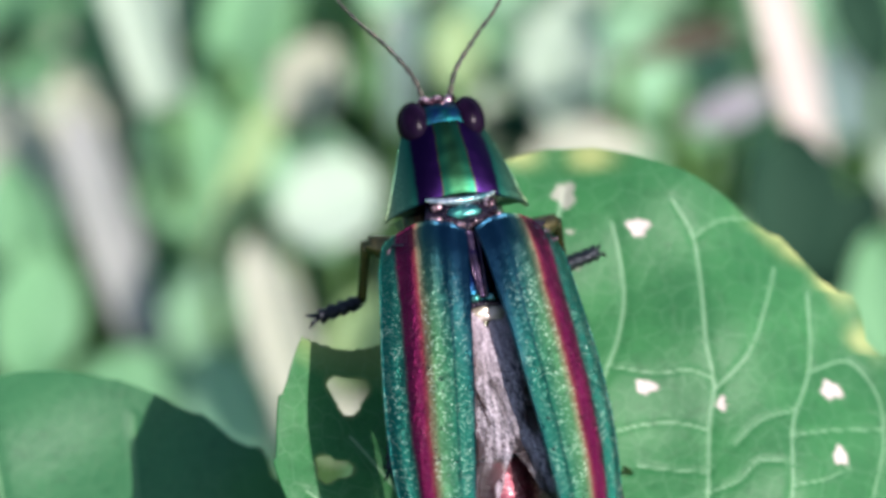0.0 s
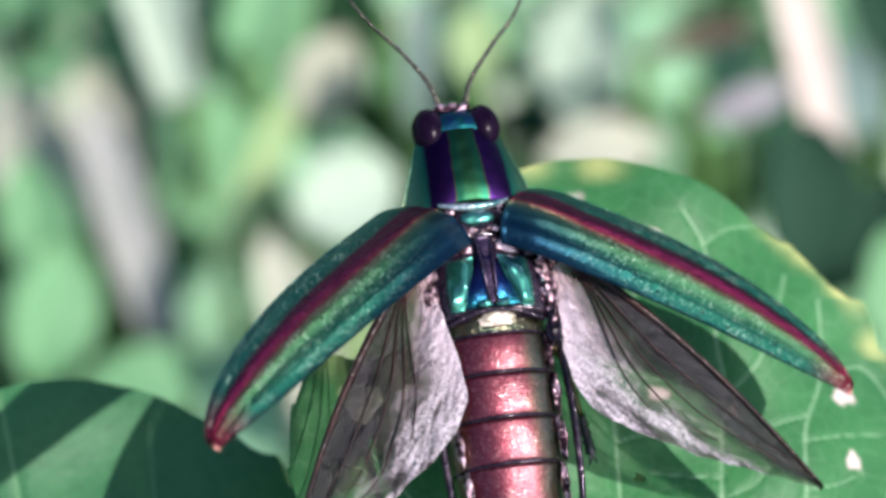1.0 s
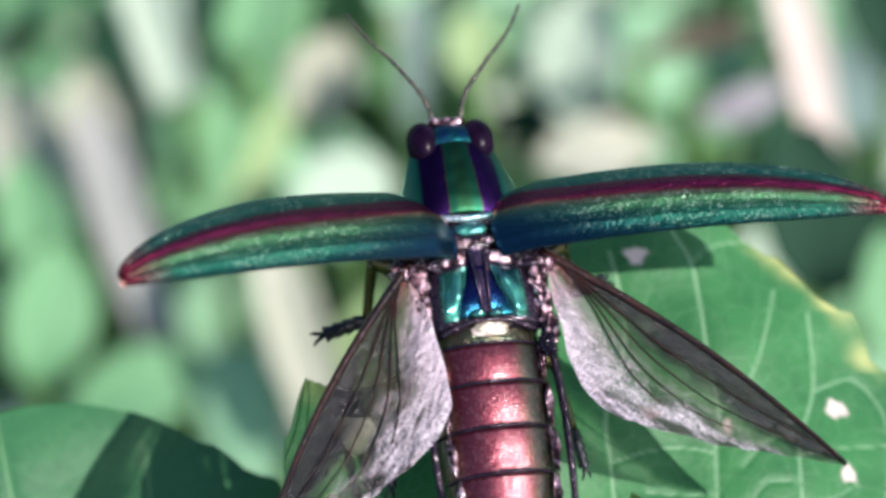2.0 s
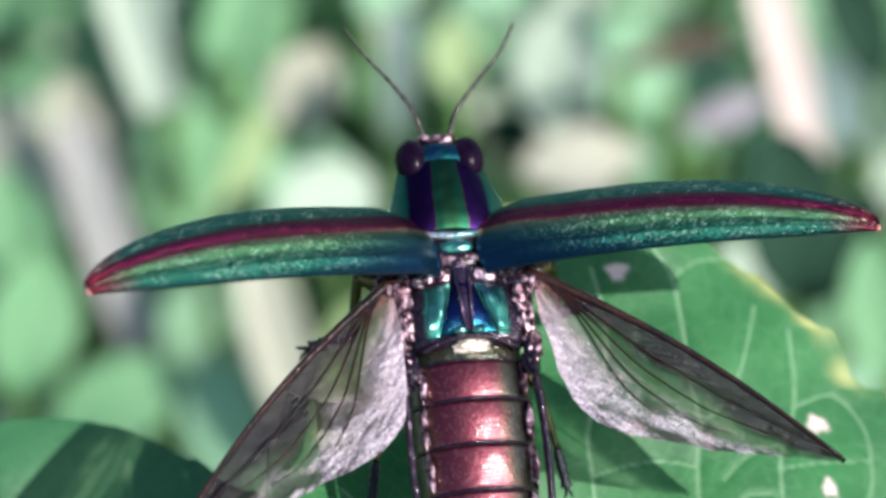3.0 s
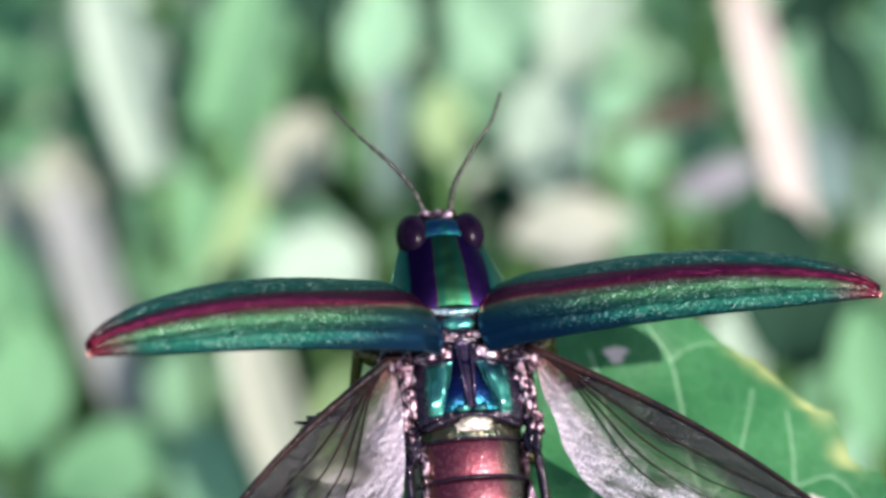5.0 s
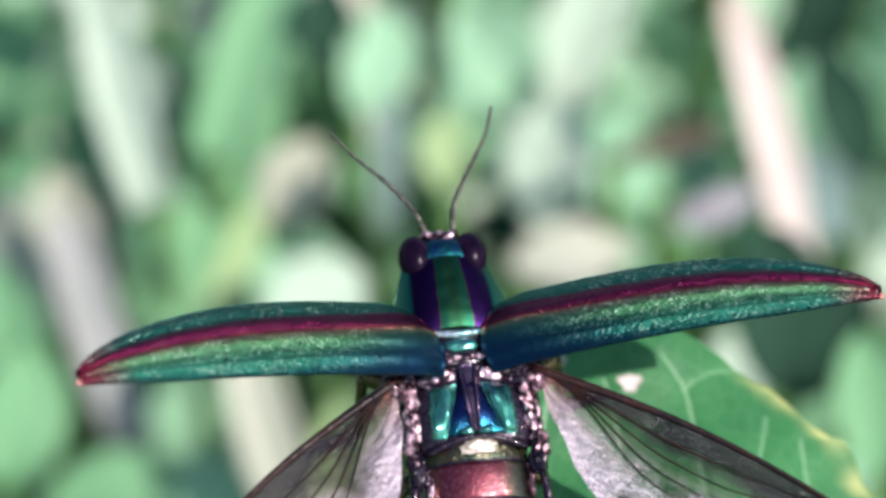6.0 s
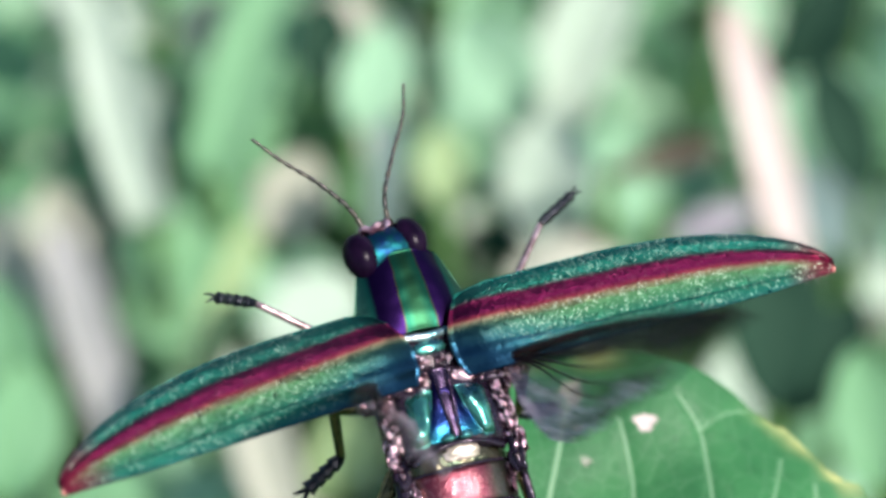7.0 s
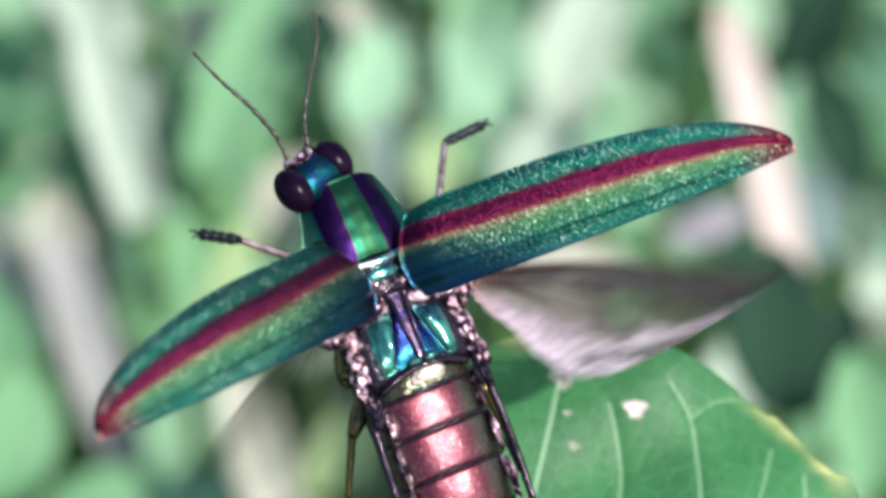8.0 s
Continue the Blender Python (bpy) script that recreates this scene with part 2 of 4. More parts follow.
COPPER = shiny("copper_pink_joint", (0.66, 0.45, 0.50), (0.030, 0.010, 0.018), 0.20, 0.8, 1.9, 1.0, 2.8, stops=(0.40, 0.54))
BRONZE = shiny("bronze_leg", (0.16, 0.12, 0.05), (0.05, 0.06, 0.03), 0.24, 0.9, 1.2, 0.3, 4.0)
# front shins: their pinkish-white highlight is painted as base colour
SHEEN_LEG = shiny("painted_sheen_leg", (0.55, 0.42, 0.42), (0.16, 0.10, 0.10), 0.25, 0.6, 1.2, 0.3, 4.0)
DARK_LEG = shiny("black_blue_leg", (0.008, 0.01, 0.016), (0.02, 0.025, 0.03), 0.3, 0.6, 1.5, 0.5, 5.0)
ANTENNA = shiny("dark_antenna", (0.05, 0.05, 0.05), (0.10, 0.09, 0.07), 0.3, 0.7, 2.0, 0.4, 8.0)
PALE_RIM = shiny("pale_teal_rim", (0.62, 0.66, 0.66), (0.10, 0.26, 0.26), 0.24, 0.85, 0.9, 0.5, 2.0)
CRIMSON = abdomen_material()
HIGHLIGHT_SKIN = shiny("highlight_joint_skin", (0.70, 0.58, 0.50), (0.36, 0.33, 0.24), 0.28, 0.3, 0.8, 0.6, 3.0)
FIRST_RING = shiny("olive_joint_skin", (0.09, 0.06, 0.035), (0.04, 0.06, 0.035), 0.22, 0.8, 0.6, 0.7, 2.0)
UNDERSIDE = shiny("green_copper_underside", (0.03, 0.09, 0.05), (0.10, 0.06, 0.03), 0.3, 0.9)
MEMBRANE = wing_material()
VEIN = shiny("wing_vein", (0.006, 0.003, 0.004), (0.028, 0.009, 0.007), 0.30, 0.1, 0.5, 0.4, 3.0, 0.35)
LEAF = leaf_material("leaf_blade", (0.026, 0.145, 0.046), (0.046, 0.215, 0.066), (0.28, 0.48, 0.28), (0.50, 0.53, 0.20))
LEAF_LOW = leaf_material("lower_leaf_blade", (0.035, 0.15, 0.06), (0.05, 0.19, 0.075), (0.16, 0.34, 0.16))
STEM = herb("green_stem", (0.06, 0.14, 0.04), (0.10, 0.20, 0.06), 0.1)
STRAW = herb("straw", (0.52, 0.44, 0.39), (0.70, 0.63, 0.57), 0.15)
ASH_STRAW = herb("ash_straw", (0.29, 0.31, 0.29), (0.42, 0.42, 0.40), 0.15)
PALE_GREEN = herb("pale_green", (0.40, 0.52, 0.40), (0.58, 0.68, 0.55))
LIGHT_GREEN = herb("light_green", (0.24, 0.46, 0.28), (0.36, 0.58, 0.38))
GRASS = herb("grass_green", (0.17, 0.38, 0.19), (0.25, 0.48, 0.26))
YELLOW_GREEN = herb("yellow_green", (0.32, 0.46, 0.22), (0.44, 0.58, 0.30))
BLUE_GREEN = herb("blue_green", (0.2, 0.3, 0.28), (0.28, 0.38, 0.35))
FADED = herb("faded_green", (0.44, 0.47, 0.36), (0.6, 0.6, 0.5))
MAUVE = herb("mauve_grey", (0.36, 0.34, 0.38), (0.46, 0.43, 0.47))
# near-black leaf colour that paints the shaded gaps among the herbs
SHADE_GREEN = herb("shade_green", (0.008, 0.032, 0.018), (0.018, 0.055, 0.03), 0.04)
BROWN = herb("dead_brown", (0.06, 0.05, 0.035), (0.11, 0.085, 0.06), 0.1)


def soil_material():
    a = Mat("mossy_soil", 0.9, 0.0, 0.2)
    co = a.coords("Object", 1.0)
    a.colour(a.ramp(a.noise(co, 22.0, 6.0), [(0.3, (0.02, 0.045, 0.02)), (0.55, (0.05, 0.10, 0.04)), (0.75, (0.10, 0.10, 0.06))]))
    a.bump(a.noise(co, 60.0, 6.0), 0.8, 0.01)
    return a.m


def undergrowth_material():
    a = Mat("undergrowth_leaf", 0.5, 0.0, 0.4)
    geo = a.node("NewGeometry")
    col = a.ramp(geo.outputs["Random Per Island"], [(0.0, (0.06, 0.15, 0.07)), (0.35, (0.16, 0.36, 0.18)), (0.75, (0.26, 0.48, 0.28)), (0.9, (0.50, 0.62, 0.48)), (1.0, (0.58, 0.54, 0.44))])
    a.colour(col)
    a.see_through(0.25, col)
    return a.m


# ---- mesh tools ----
def make(name, verts, faces, material, parent=None, uvs=None, label="", smooth=True, scale=0.001):
    """One mesh object from arrays in millimetres."""
    me = bpy.data.meshes.new(name)
    me.from_pydata([tuple(float(c) * scale for c in v) for v in verts], [], faces)
    if uvs is not None:
        lay = me.uv_layers.new(name="UVMap")
        idx = np.empty(len(me.loops), dtype=np.int32)
        me.loops.foreach_get("vertex_index", idx)
        lay.data.foreach_set("uv", np.asarray(uvs, dtype=np.float32)[idx].ravel())
    me.materials.append(material)
    me.polygons.foreach_set("use_smooth", [smooth] * len(me.polygons))
    me.update()
    ob = new(name, me)
    ob.parent = parent
    return tagged(ob, label)


def grid_faces(nu, nv, first=0, wrap=False):
    out = []
    for i in range(nu - 1):
        for j in range(nv if wrap else nv - 1):
            k = (j + 1) % nv
            out.append((first + i * nv + j, first + i * nv + k, first + (i + 1) * nv + k, first + (i + 1) * nv + j))
    return out


def loft(rings):
    """Rings of equal length, closed round and capped."""
    n = len(rings[0])
    verts = [p for r in rings for p in r]
    faces = [f[::-1] for f in grid_faces(len(rings), n, 0, True)]
    faces.append(tuple(range(n)))
    faces.append(tuple(range(len(verts) - 1, len(verts) - n - 1, -1)))
    return verts, faces


def oval(y, rx, rz_up, rz_down, z=0.0, x=0.0, n=28, power=2.0):
    """A ring across the body at y: rx to each side, rz_up above and rz_down below."""
    out = []
    for k in range(n):
        a = 2 * math.pi * k / n
        c, s = math.cos(a), math.sin(a)
        e = 2.0 / power
        px, pz = math.copysign(abs(c) ** e, c), math.copysign(abs(s) ** e, s)
        out.append((x + rx * px, y, z + pz * (rz_up if s > 0 else rz_down)))
    return out


def tube(points, radii, n=10):
    """A round tube through points."""
    pts = [Vector(p) for p in points]
    rings = []
    side = None
    for i, p in enumerate(pts):
        d = (pts[min(i + 1, len(pts) - 1)] - pts[max(i - 1, 0)]).normalized()
        if side is None:
            side = d.orthogonal().normalized()
        side = (side - d * side.dot(d)).normalized()
        up = d.cross(side)
        r = radii[i] if isinstance(radii, (list, tuple)) else radii
        rings.append([tuple(p + (side * math.cos(a) + up * math.sin(a)) * r) for a in (2 * math.pi * k / n for k in range(n))])
    return loft(rings)


def join(*meshes):
    verts, faces = [], []
    for v, f in meshes:
        k = len(verts)
        verts += list(v)
        faces += [tuple(i + k for i in q) for q in f]
    return verts, faces


def spheroid(centre, radii, nu=18, nv=24, lump=0.0, seed=0.0):
    verts = []
    for i in range(nu + 1):
        a = math.pi * i / nu
        for j in range(nv):
            b = 2 * math.pi * j / nv
            d = Vector((math.sin(a) * math.cos(b), math.sin(a) * math.sin(b), math.cos(a)))
            at = Vector((seed, seed * 1.7, 0))
            r = 1 + lump * (noise.noise(d * 1.9 + at) + 0.5 * abs(noise.noise(d * 4.5 + at)) + 0.25 * abs(noise.noise(d * 9.0 + at)))
            verts.append(tuple(centre[k] + radii[k] * d[k] * r for k in range(3)))
    return verts, grid_faces(nu + 1, nv, 0, True)


def smooth_path(points, n):
    """n points on a smooth curve through points."""
    p = np.array(points, dtype=float)
    s = np.r_[0, np.cumsum(np.linalg.norm(np.diff(p, axis=0), axis=1))]
    m = np.gradient(p, s, axis=0)
    out = []
    for t in np.linspace(0, s[-1], n):
        i = min(np.searchsorted(s, t, side="right") - 1, len(s) - 2)
        h = s[i + 1] - s[i]
        u = (t - s[i]) / h
        out.append(tuple((2 * u**3 - 3 * u**2 + 1) * p[i] + (u**3 - 2 * u**2 + u) * h * m[i] + (3 * u**2 - 2 * u**3) * p[i + 1] + (u**3 - u**2) * h * m[i + 1]))
    return out


# ---- ground ----
def ground():
    verts, faces = [], []
    rr = [0.0, 0.1, 0.2, 0.3, 0.4, 0.5, 0.65, 0.8, 1.0, 1.5, 3, 8, 25, 100, 600, 2000]
    n = 48
    for r in rr:
        for k in range(n):
            a = 2 * math.pi * k / n
            x, y = r * math.cos(a), 0.4 + r * math.sin(a)
            verts.append((x, y, 0.012 * noise.noise(Vector((x * 6, y * 6, 0))) if r < 8 else 0.0))
    make("ground", verts, grid_faces(len(rr), n, 0, True), soil_material(), scale=1.0)
    tagged(bpy.data.objects["ground"], "dark mossy soil under green herbs", "ground", kind="structure")


def undergrowth():
    """Low green leaves that cover the soil behind the shrub."""
    rnd = random.Random(4)
    verts, faces = [], []
    for _ in range(11000):
        far, way = abs(rnd.gauss(0, 0.55)), rnd.uniform(0, 2 * math.pi)
        x, y = far * math.cos(way), 0.40 + far * math.sin(way)
        z = rnd.uniform(0.005, 0.05)
        size = rnd.uniform(0.010, 0.030)
        m = pose(x, y, z, rnd.uniform(10, 75), rnd.uniform(-40, 40), rnd.uniform(0, 360))
        k = len(verts)
        w = rnd.uniform(0.3, 0.5)
        for u, half, lift in ((0, 0.04, 0), (0.3, 0.9, 0.10), (0.6, 1.0, 0.12), (0.85, 0.6, 0.05), (1, 0.03, -0.05)):
            for s in (-1, 0, 1):
                verts.append(tuple(m @ Vector((s * half * w * size, (u - 0.2) * size, (lift + 0.12 * abs(s) * half) * size))))
        faces += grid_faces(5, 3, k)
    ob = make("undergrowth", verts, faces, undergrowth_material(), scale=1.0)
    tagged(ob, "dense low green herbs on the ground", "undergrowth", kind="stuff")


# ---- plants behind ----
def plant(name, where, length, width, angle, material, label, bend, turn, shape, category, seed):
    """A blade or leaf at where (in the beetle's stand), with a stem down to the soil."""
    middle = PLACE @ Vector(where)
    root = new(name)
    foot = Vector((middle.x + 0.01, middle.y - 0.01, 0.0))
    root.location = foot
    rnd = random.Random(seed)
    tip = rnd.uniform(-12, 12)
    m = Matrix.Translation(-foot) @ PLACE @ Matrix.Translation(where) @ pose(0, 0, 0, 0, 0, -angle) @ pose(0, 0, 0, tip + turn, rnd.uniform(-18, 18), 0)
    nu, nv = 22, 9
    verts = []
    for i in range(nu):
        u = i / (nu - 1)
        half = shape(u) * width / 2
        for j in range(nv):
            s = 2 * j / (nv - 1) - 1
            z = -bend * length * (2 * u - 1) ** 2 + 0.16 * width * s * s + 0.03 * width * noise.noise(Vector((u * 3, s * 2, where[0] * 50)))
            verts.append(tuple(m @ Vector((s * half, (u - 0.5) * length, z))))
    for v in list(verts):
        verts.append((v[0], v[1] + 0.0003, v[2] - 0.0003))
    n = nu * nv
    faces = grid_faces(nu, nv) + [f[::-1] for f in grid_faces(nu, nv, n)]
    rimf = [i * nv for i in range(nu)] + [(nu - 1) * nv + j for j in range(1, nv)] + [i * nv + nv - 1 for i in range(nu - 2, -1, -1)] + list(range(nv - 2, 0, -1))
    faces += [(a, b, b + n, a + n) for a, b in zip(rimf, rimf[1:] + rimf[:1])]
    make("blade", verts, faces, material, root, scale=1.0)
    low = m @ Vector((0, -0.5 * length, -bend * length))
    mid = Vector((low.x * 0.6, low.y * 0.6 + 0.01, low.z * 0.5))
    v, f = tube(smooth_path([(0, 0, -0.004), mid, low], 10), [0.0022 - 0.0001 * i for i in range(10)], 8)
    make("stem", v, f, STEM, root, scale=1.0)
    tagged(root, label, category, {"stalk": "dry stalks behind the shrub", "grass": "grass blades behind the shrub", "leaf": "herb leaves behind the shrub"}[category])
    return root


def long_blade(u):
    return max(0.04, min(1.0, 0.75 + 0.6 * u) * (1 - u**6) ** 0.5)


def oval_leaf(u):
    return max(0.03, math.sin(math.pi * min(1, u * 0.96 + 0.02)) ** 0.65)


def dry_stalk(where, length, width, angle, material, label, bend, turn, seed):
    plant("dry_stalk", where, length, width, angle, material, label, bend * 0.4, turn, long_blade, "stalk", seed)


def grass_blade(where, length, width, angle, material, label, bend, turn, seed):
    plant("grass_blade", where, length, width, angle, material, label, bend * 0.6, turn, long_blade, "grass", seed)


def herb_leaf(where, length, width, angle, material, label, bend, turn, seed):
    plant("herb_leaf", where, length, width, angle, material, label, bend, turn, oval_leaf, "leaf", seed)


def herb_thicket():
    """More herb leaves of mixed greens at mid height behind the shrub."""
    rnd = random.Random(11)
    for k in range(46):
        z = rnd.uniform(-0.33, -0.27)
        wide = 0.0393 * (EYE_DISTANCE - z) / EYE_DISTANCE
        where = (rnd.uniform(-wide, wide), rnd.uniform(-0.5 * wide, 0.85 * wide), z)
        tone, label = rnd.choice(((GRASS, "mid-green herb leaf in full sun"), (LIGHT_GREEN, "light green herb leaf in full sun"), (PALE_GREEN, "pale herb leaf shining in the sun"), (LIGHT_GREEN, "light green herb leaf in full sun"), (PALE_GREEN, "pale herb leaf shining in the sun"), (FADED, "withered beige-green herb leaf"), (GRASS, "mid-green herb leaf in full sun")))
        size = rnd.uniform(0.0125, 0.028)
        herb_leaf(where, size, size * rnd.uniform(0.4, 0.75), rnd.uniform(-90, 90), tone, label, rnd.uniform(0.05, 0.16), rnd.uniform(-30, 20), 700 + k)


# ---- the shrub that the beetle stands on ----
def broad_leaf(name, parent, length, half_right, half_left, veins, spots, holes, material, label, patches=(), teeth=0.048, rim=1.0, lift_left=-3.0, droop=3.0):
    """A leaf blade in millimetres: base at the origin, tip along y, upper face towards z."""
    nv, nu = 290, 300
    v = np.linspace(0.004, 0.996, nv)
    u = np.linspace(-1, 1, nu)
    V, U = np.meshgrid(v, u, indexing="ij")
    r = np.abs(2 * V - 1)
    prof = (1 - r**1.7) ** 0.62
    k = np.arange(nv)
    k = k * 200 / nv
    saw = 1 + teeth * (np.abs(((k * 0.052) % 1) - 0.25) * 2 - 0.7) + 0.012 * np.sin(k * 0.06) + 0.008 * np.sin(k * 0.21 + 1)
    half = np.where(U > 0, half_right * saw[:, None], half_left * (1 + 0.2 * (saw[:, None] - 1))) * prof
    X = U * half
    Y = V * length
    Z = 1.6 * np.sin(V * 3.0) - droop * (np.maximum(X, 0) / half_right) ** 2 + lift_left * np.minimum(X, 0) ** 2 / half_left**2 + 0.5 * np.sin(X * 0.35 + Y * 0.12) + 0.35 * np.sin(Y * 0.5 - X * 0.22)
    vein = np.zeros_like(X)
    for pts, wide in veins:
        path = np.array(smooth_path(pts, 60))
        d = np.full(X.shape, 1e9)
        for a, b in zip(path[:-1], path[1:]):
            ab = b - a
            t = np.clip(((X - a[0]) * ab[0] + (Y - a[1]) * ab[1]) / (ab @ ab), 0, 1)
            d = np.minimum(d, np.hypot(X - a[0] - t * ab[0], Y - a[1] - t * ab[1]))
        vein = np.maximum(vein, np.clip(1.4 - d / (wide * 0.60), 0, 1))
        Z -= 0.10 * np.exp(-((d / (wide * 2.5)) ** 2))
    rimv = np.zeros_like(X)
    dist = (1 - np.abs(U)) * half
    for x, y, wide in patches:
        near = np.exp(-((X - x) ** 2 + (Y - y) ** 2) / wide**2)
        rimv = np.maximum(rimv, near * np.clip(1.0 - np.minimum(dist, (1 - V) * length) / 2.7, 0, 1) * 1.3)
    blotch = np.array([[noise.noise(Vector((X[i, j] * 0.16, Y[i, j] * 0.16, 3.0))) for j in range(nu)] for i in range(nv)])
    rimv = np.clip(rimv * np.clip(blotch * 2.5 + 0.8, 0, 1), 0, 1)
    dry = np.zeros_like(X)
    for i, (x, y, a, b, strength) in enumerate(spots):
        w = 1 + 0.15 * np.sin(3 * np.arctan2(Y - y, X - x) + i) + 0.12 * np.sin(5 * np.arctan2(Y - y, X - x) + 2 * i)
        e = np.hypot((X - x) / a, (Y - y) / b) / w
        dry = np.maximum(dry, strength * np.clip((1.25 - e) / 0.35, 0, 1))
        Z -= 0.12 * np.clip(1.2 - e, 0, 1)
    keep = np.ones(X.shape, dtype=bool)
    for i, (x, y, a, b) in enumerate(holes):
        w = 1 + 0.22 * np.sin(3 * np.arctan2(Y - y, X - x) + 1.3 * i)
        e = np.hypot((X - x) / a, (Y - y) / b) / w
        keep &= e > 1
        rimv = np.maximum(rimv, np.clip(1.35 - e, 0, 0.3) * rim)
    verts = np.stack([X, Y, Z], -1).reshape(-1, 3)
    n = len(verts)
    low = verts - [0, 0, 0.22]
    flat = keep.ravel()
    faces = [f for f in grid_faces(nv, nu) if all(flat[i] for i in f)]
    edges = {}
    for f in faces:
        for a, b in zip(f, f[1:] + f[:1]):
            edges[(a, b)] = True
    border = [(a, b) for a, b in edges if (b, a) not in edges]
    allf = [f[::-1] for f in faces] + [tuple(i + n for i in f) for f in faces] + [(a, b, b + n, a + n) for a, b in border]
    ob = make(name, np.vstack([verts, low]), allf, material, parent, label=label)
    bmx = ob.data
    for key, arr in (("vein", vein * 0.72), ("rim", rimv), ("dry", dry)):
        at = bmx.attributes.new(key, "FLOAT", "POINT")
        at.data.foreach_set("value", np.tile(arr.ravel(), 2).astype(np.float32))
    return ob


LEAF_ROWS = [(0, 0.00000, 0.00000, -16.00, 0.00), (0.5, 0.00016, -0.00029, -16.51, 0.35), (1, -0.00000, -0.00075, -17.41, 0.53), (2.5, 0.00096, -0.00245, -17.71, 2.97), (3, 0.00075, -0.00230, -18.96, 2.37), (3.5, 0.00080, -0.00256, -20.28, 2.33), (4, 0.00092, -0.00273, -20.80, 2.49), (4.5, 0.00147, -0.00282, -21.75, 2.67), (6, 0.00291, -0.00277, -22.18, 2.55), (6.5, 0.00347, -0.00389, -20.63, 1.83), (7, 0.00293, -0.00522, -19.14, 1.12), (7.5, 0.00209, -0.00573, -17.62, 0.64), (8, 0.00105, -0.00463, -16.03, -0.46)]
SHRUB_FOOT = Vector((0.02, -0.06, 0.0))
shrub = new("shrub")
shrub.location = SHRUB_FOOT
TO_SHRUB = Matrix.Translation(-SHRUB_FOOT) @ PLACE


def big_leaf_pose(dx, dy, tilt, swing):
    return TO_SHRUB @ pose(0.0111 + dx, -0.0377 + dy, -0.0005, tilt, 8, swing)


def low_leaf_pose(dx, dy, tilt, swing):
    return TO_SHRUB @ pose(-0.0277 + dx * 0.5, -0.0392 + dy * 1.2, -0.0112, tilt + 4, 6, 4 + swing * 0.3)


def build_shrub():
    main = [(((-1.8, 1.4), (-4.3, 12.4), (-4.8, 25.6), (-0.6, 43.9)), 0.3),
            (((1, 14), (1.1, 25.1), (1, 27.9), (2.7, 32.4), (3.3, 34.8), (3.1, 39), (2.7, 41)), 0.2),
            (((6.4, 10.3), (8.5, 20.3), (9.2, 26.8), (9.5, 28.4), (9, 31.8), (9, 37), (8.7, 40.1), (7.3, 42.6)), 0.2),
            (((9.5, 28.4), (12, 30.9), (13.8, 34.7), (15, 38)), 0.15),
            (((10.3, 8.3), (14.7, 20.3), (15.4, 26.2), (17.1, 30.2), (17.4, 36.1)), 0.19),
            (((17.1, 30.2), (20.7, 31.2), (22.3, 29.4), (22.7, 25.3), (21.6, 21.1)), 0.14),
            (((2, 30.1), (5.4, 29.6), (7.9, 29.8), (9.3, 29.3)), 0.11),
            (((1.2, 25.1), (4.6, 26), (7.2, 26), (9.1, 25.5)), 0.11),
            (((8.7, 20.9), (11, 21.8), (12.4, 23.1), (14.7, 23.1)), 0.11),
            (((10.8, 24.4), (12.7, 26.1), (15.5, 27.1)), 0.11),
            (((3.6, 22.9), (6.4, 22.6), (8.7, 22.4)), 0.1),
            (((15.1, 25.1), (18.2, 25.7), (22.6, 26.1)), 0.1),
            (((14.9, 21.4), (17.5, 22), (19.7, 23.1)), 0.1),
            (((8.7, 39.9), (10.5, 41.2), (13.5, 41.9)), 0.11),
            (((-4.4, 20.0), (-9.6, 25.7), (-13.1, 32.4)), 0.17),
            (((-4.3, 12.4), (-10.7, 17.4), (-17.2, 24.7)), 0.17),
            (((-10.7, 17.4), (-16, 17.6), (-20.5, 20.5)), 0.13)]
    spots = [(4.6, 40.6, 0.72, 0.58, 1), (4.4, 28.6, 0.72, 0.44, 1), (18.8, 28.9, 0.80, 0.62, 1), (18.9, 23.8, 0.52, 0.62, 1), (10.0, 27.4, 0.28, 0.48, 1), (-0.6, 43.3, 0.75, 0.95, 0.5), (-0.4, 40.3, 0.32, 0.20, 0.45), (0.0, 37.8, 0.36, 0.30, 0.4)]
    gaps = [(-17.2, 27.9, 1.30, 1.25), (-18.7, 22.2, 1.2, 0.82), (2.7, 22.5, 0.28, 0.24), (-23.0, 40.0, 11.5, 8.4)]
    leaf = broad_leaf("leaf", shrub, 47.2, 26.3, 22.7, main, spots, gaps, LEAF, "broad green leaf with pale veins, dry spots and yellowing toothed rim",
                      patches=((-3.3, 46.2, 1.4), (1.5, 45.7, 1.6), (15.1, 41, 1.7), (16.5, 39.2, 1.7), (19.3, 37.1, 1.8), (21.6, 32.5, 1.4)), lift_left=3.0, droop=5.0)
    low = [(((0, 0), (-2, 14), (-4, 30)), 0.22), (((0, 3), (-9, 14), (-12, 25)), 0.2), (((0, 3), (6, 13), (7, 27)), 0.18), (((0, 2), (-14, 10), (-18, 17)), 0.18)]
    lower = broad_leaf("lower_leaf", shrub, 31.0, 20.2, 20.7, low, [], [], LEAF_LOW, "lower green leaf partly in the beetle's shade", rim=0.3)
    b1 = (big_leaf_pose(0, 0, -16, 0) @ Vector((0, 0.0004, -0.0002)))
    b2 = (low_leaf_pose(0, 0, -16, 0) @ Vector((0, 0.0004, -0.0002)))
    top = Vector((b1.x - 0.012, b1.y - 0.02, b1.z - 0.012))
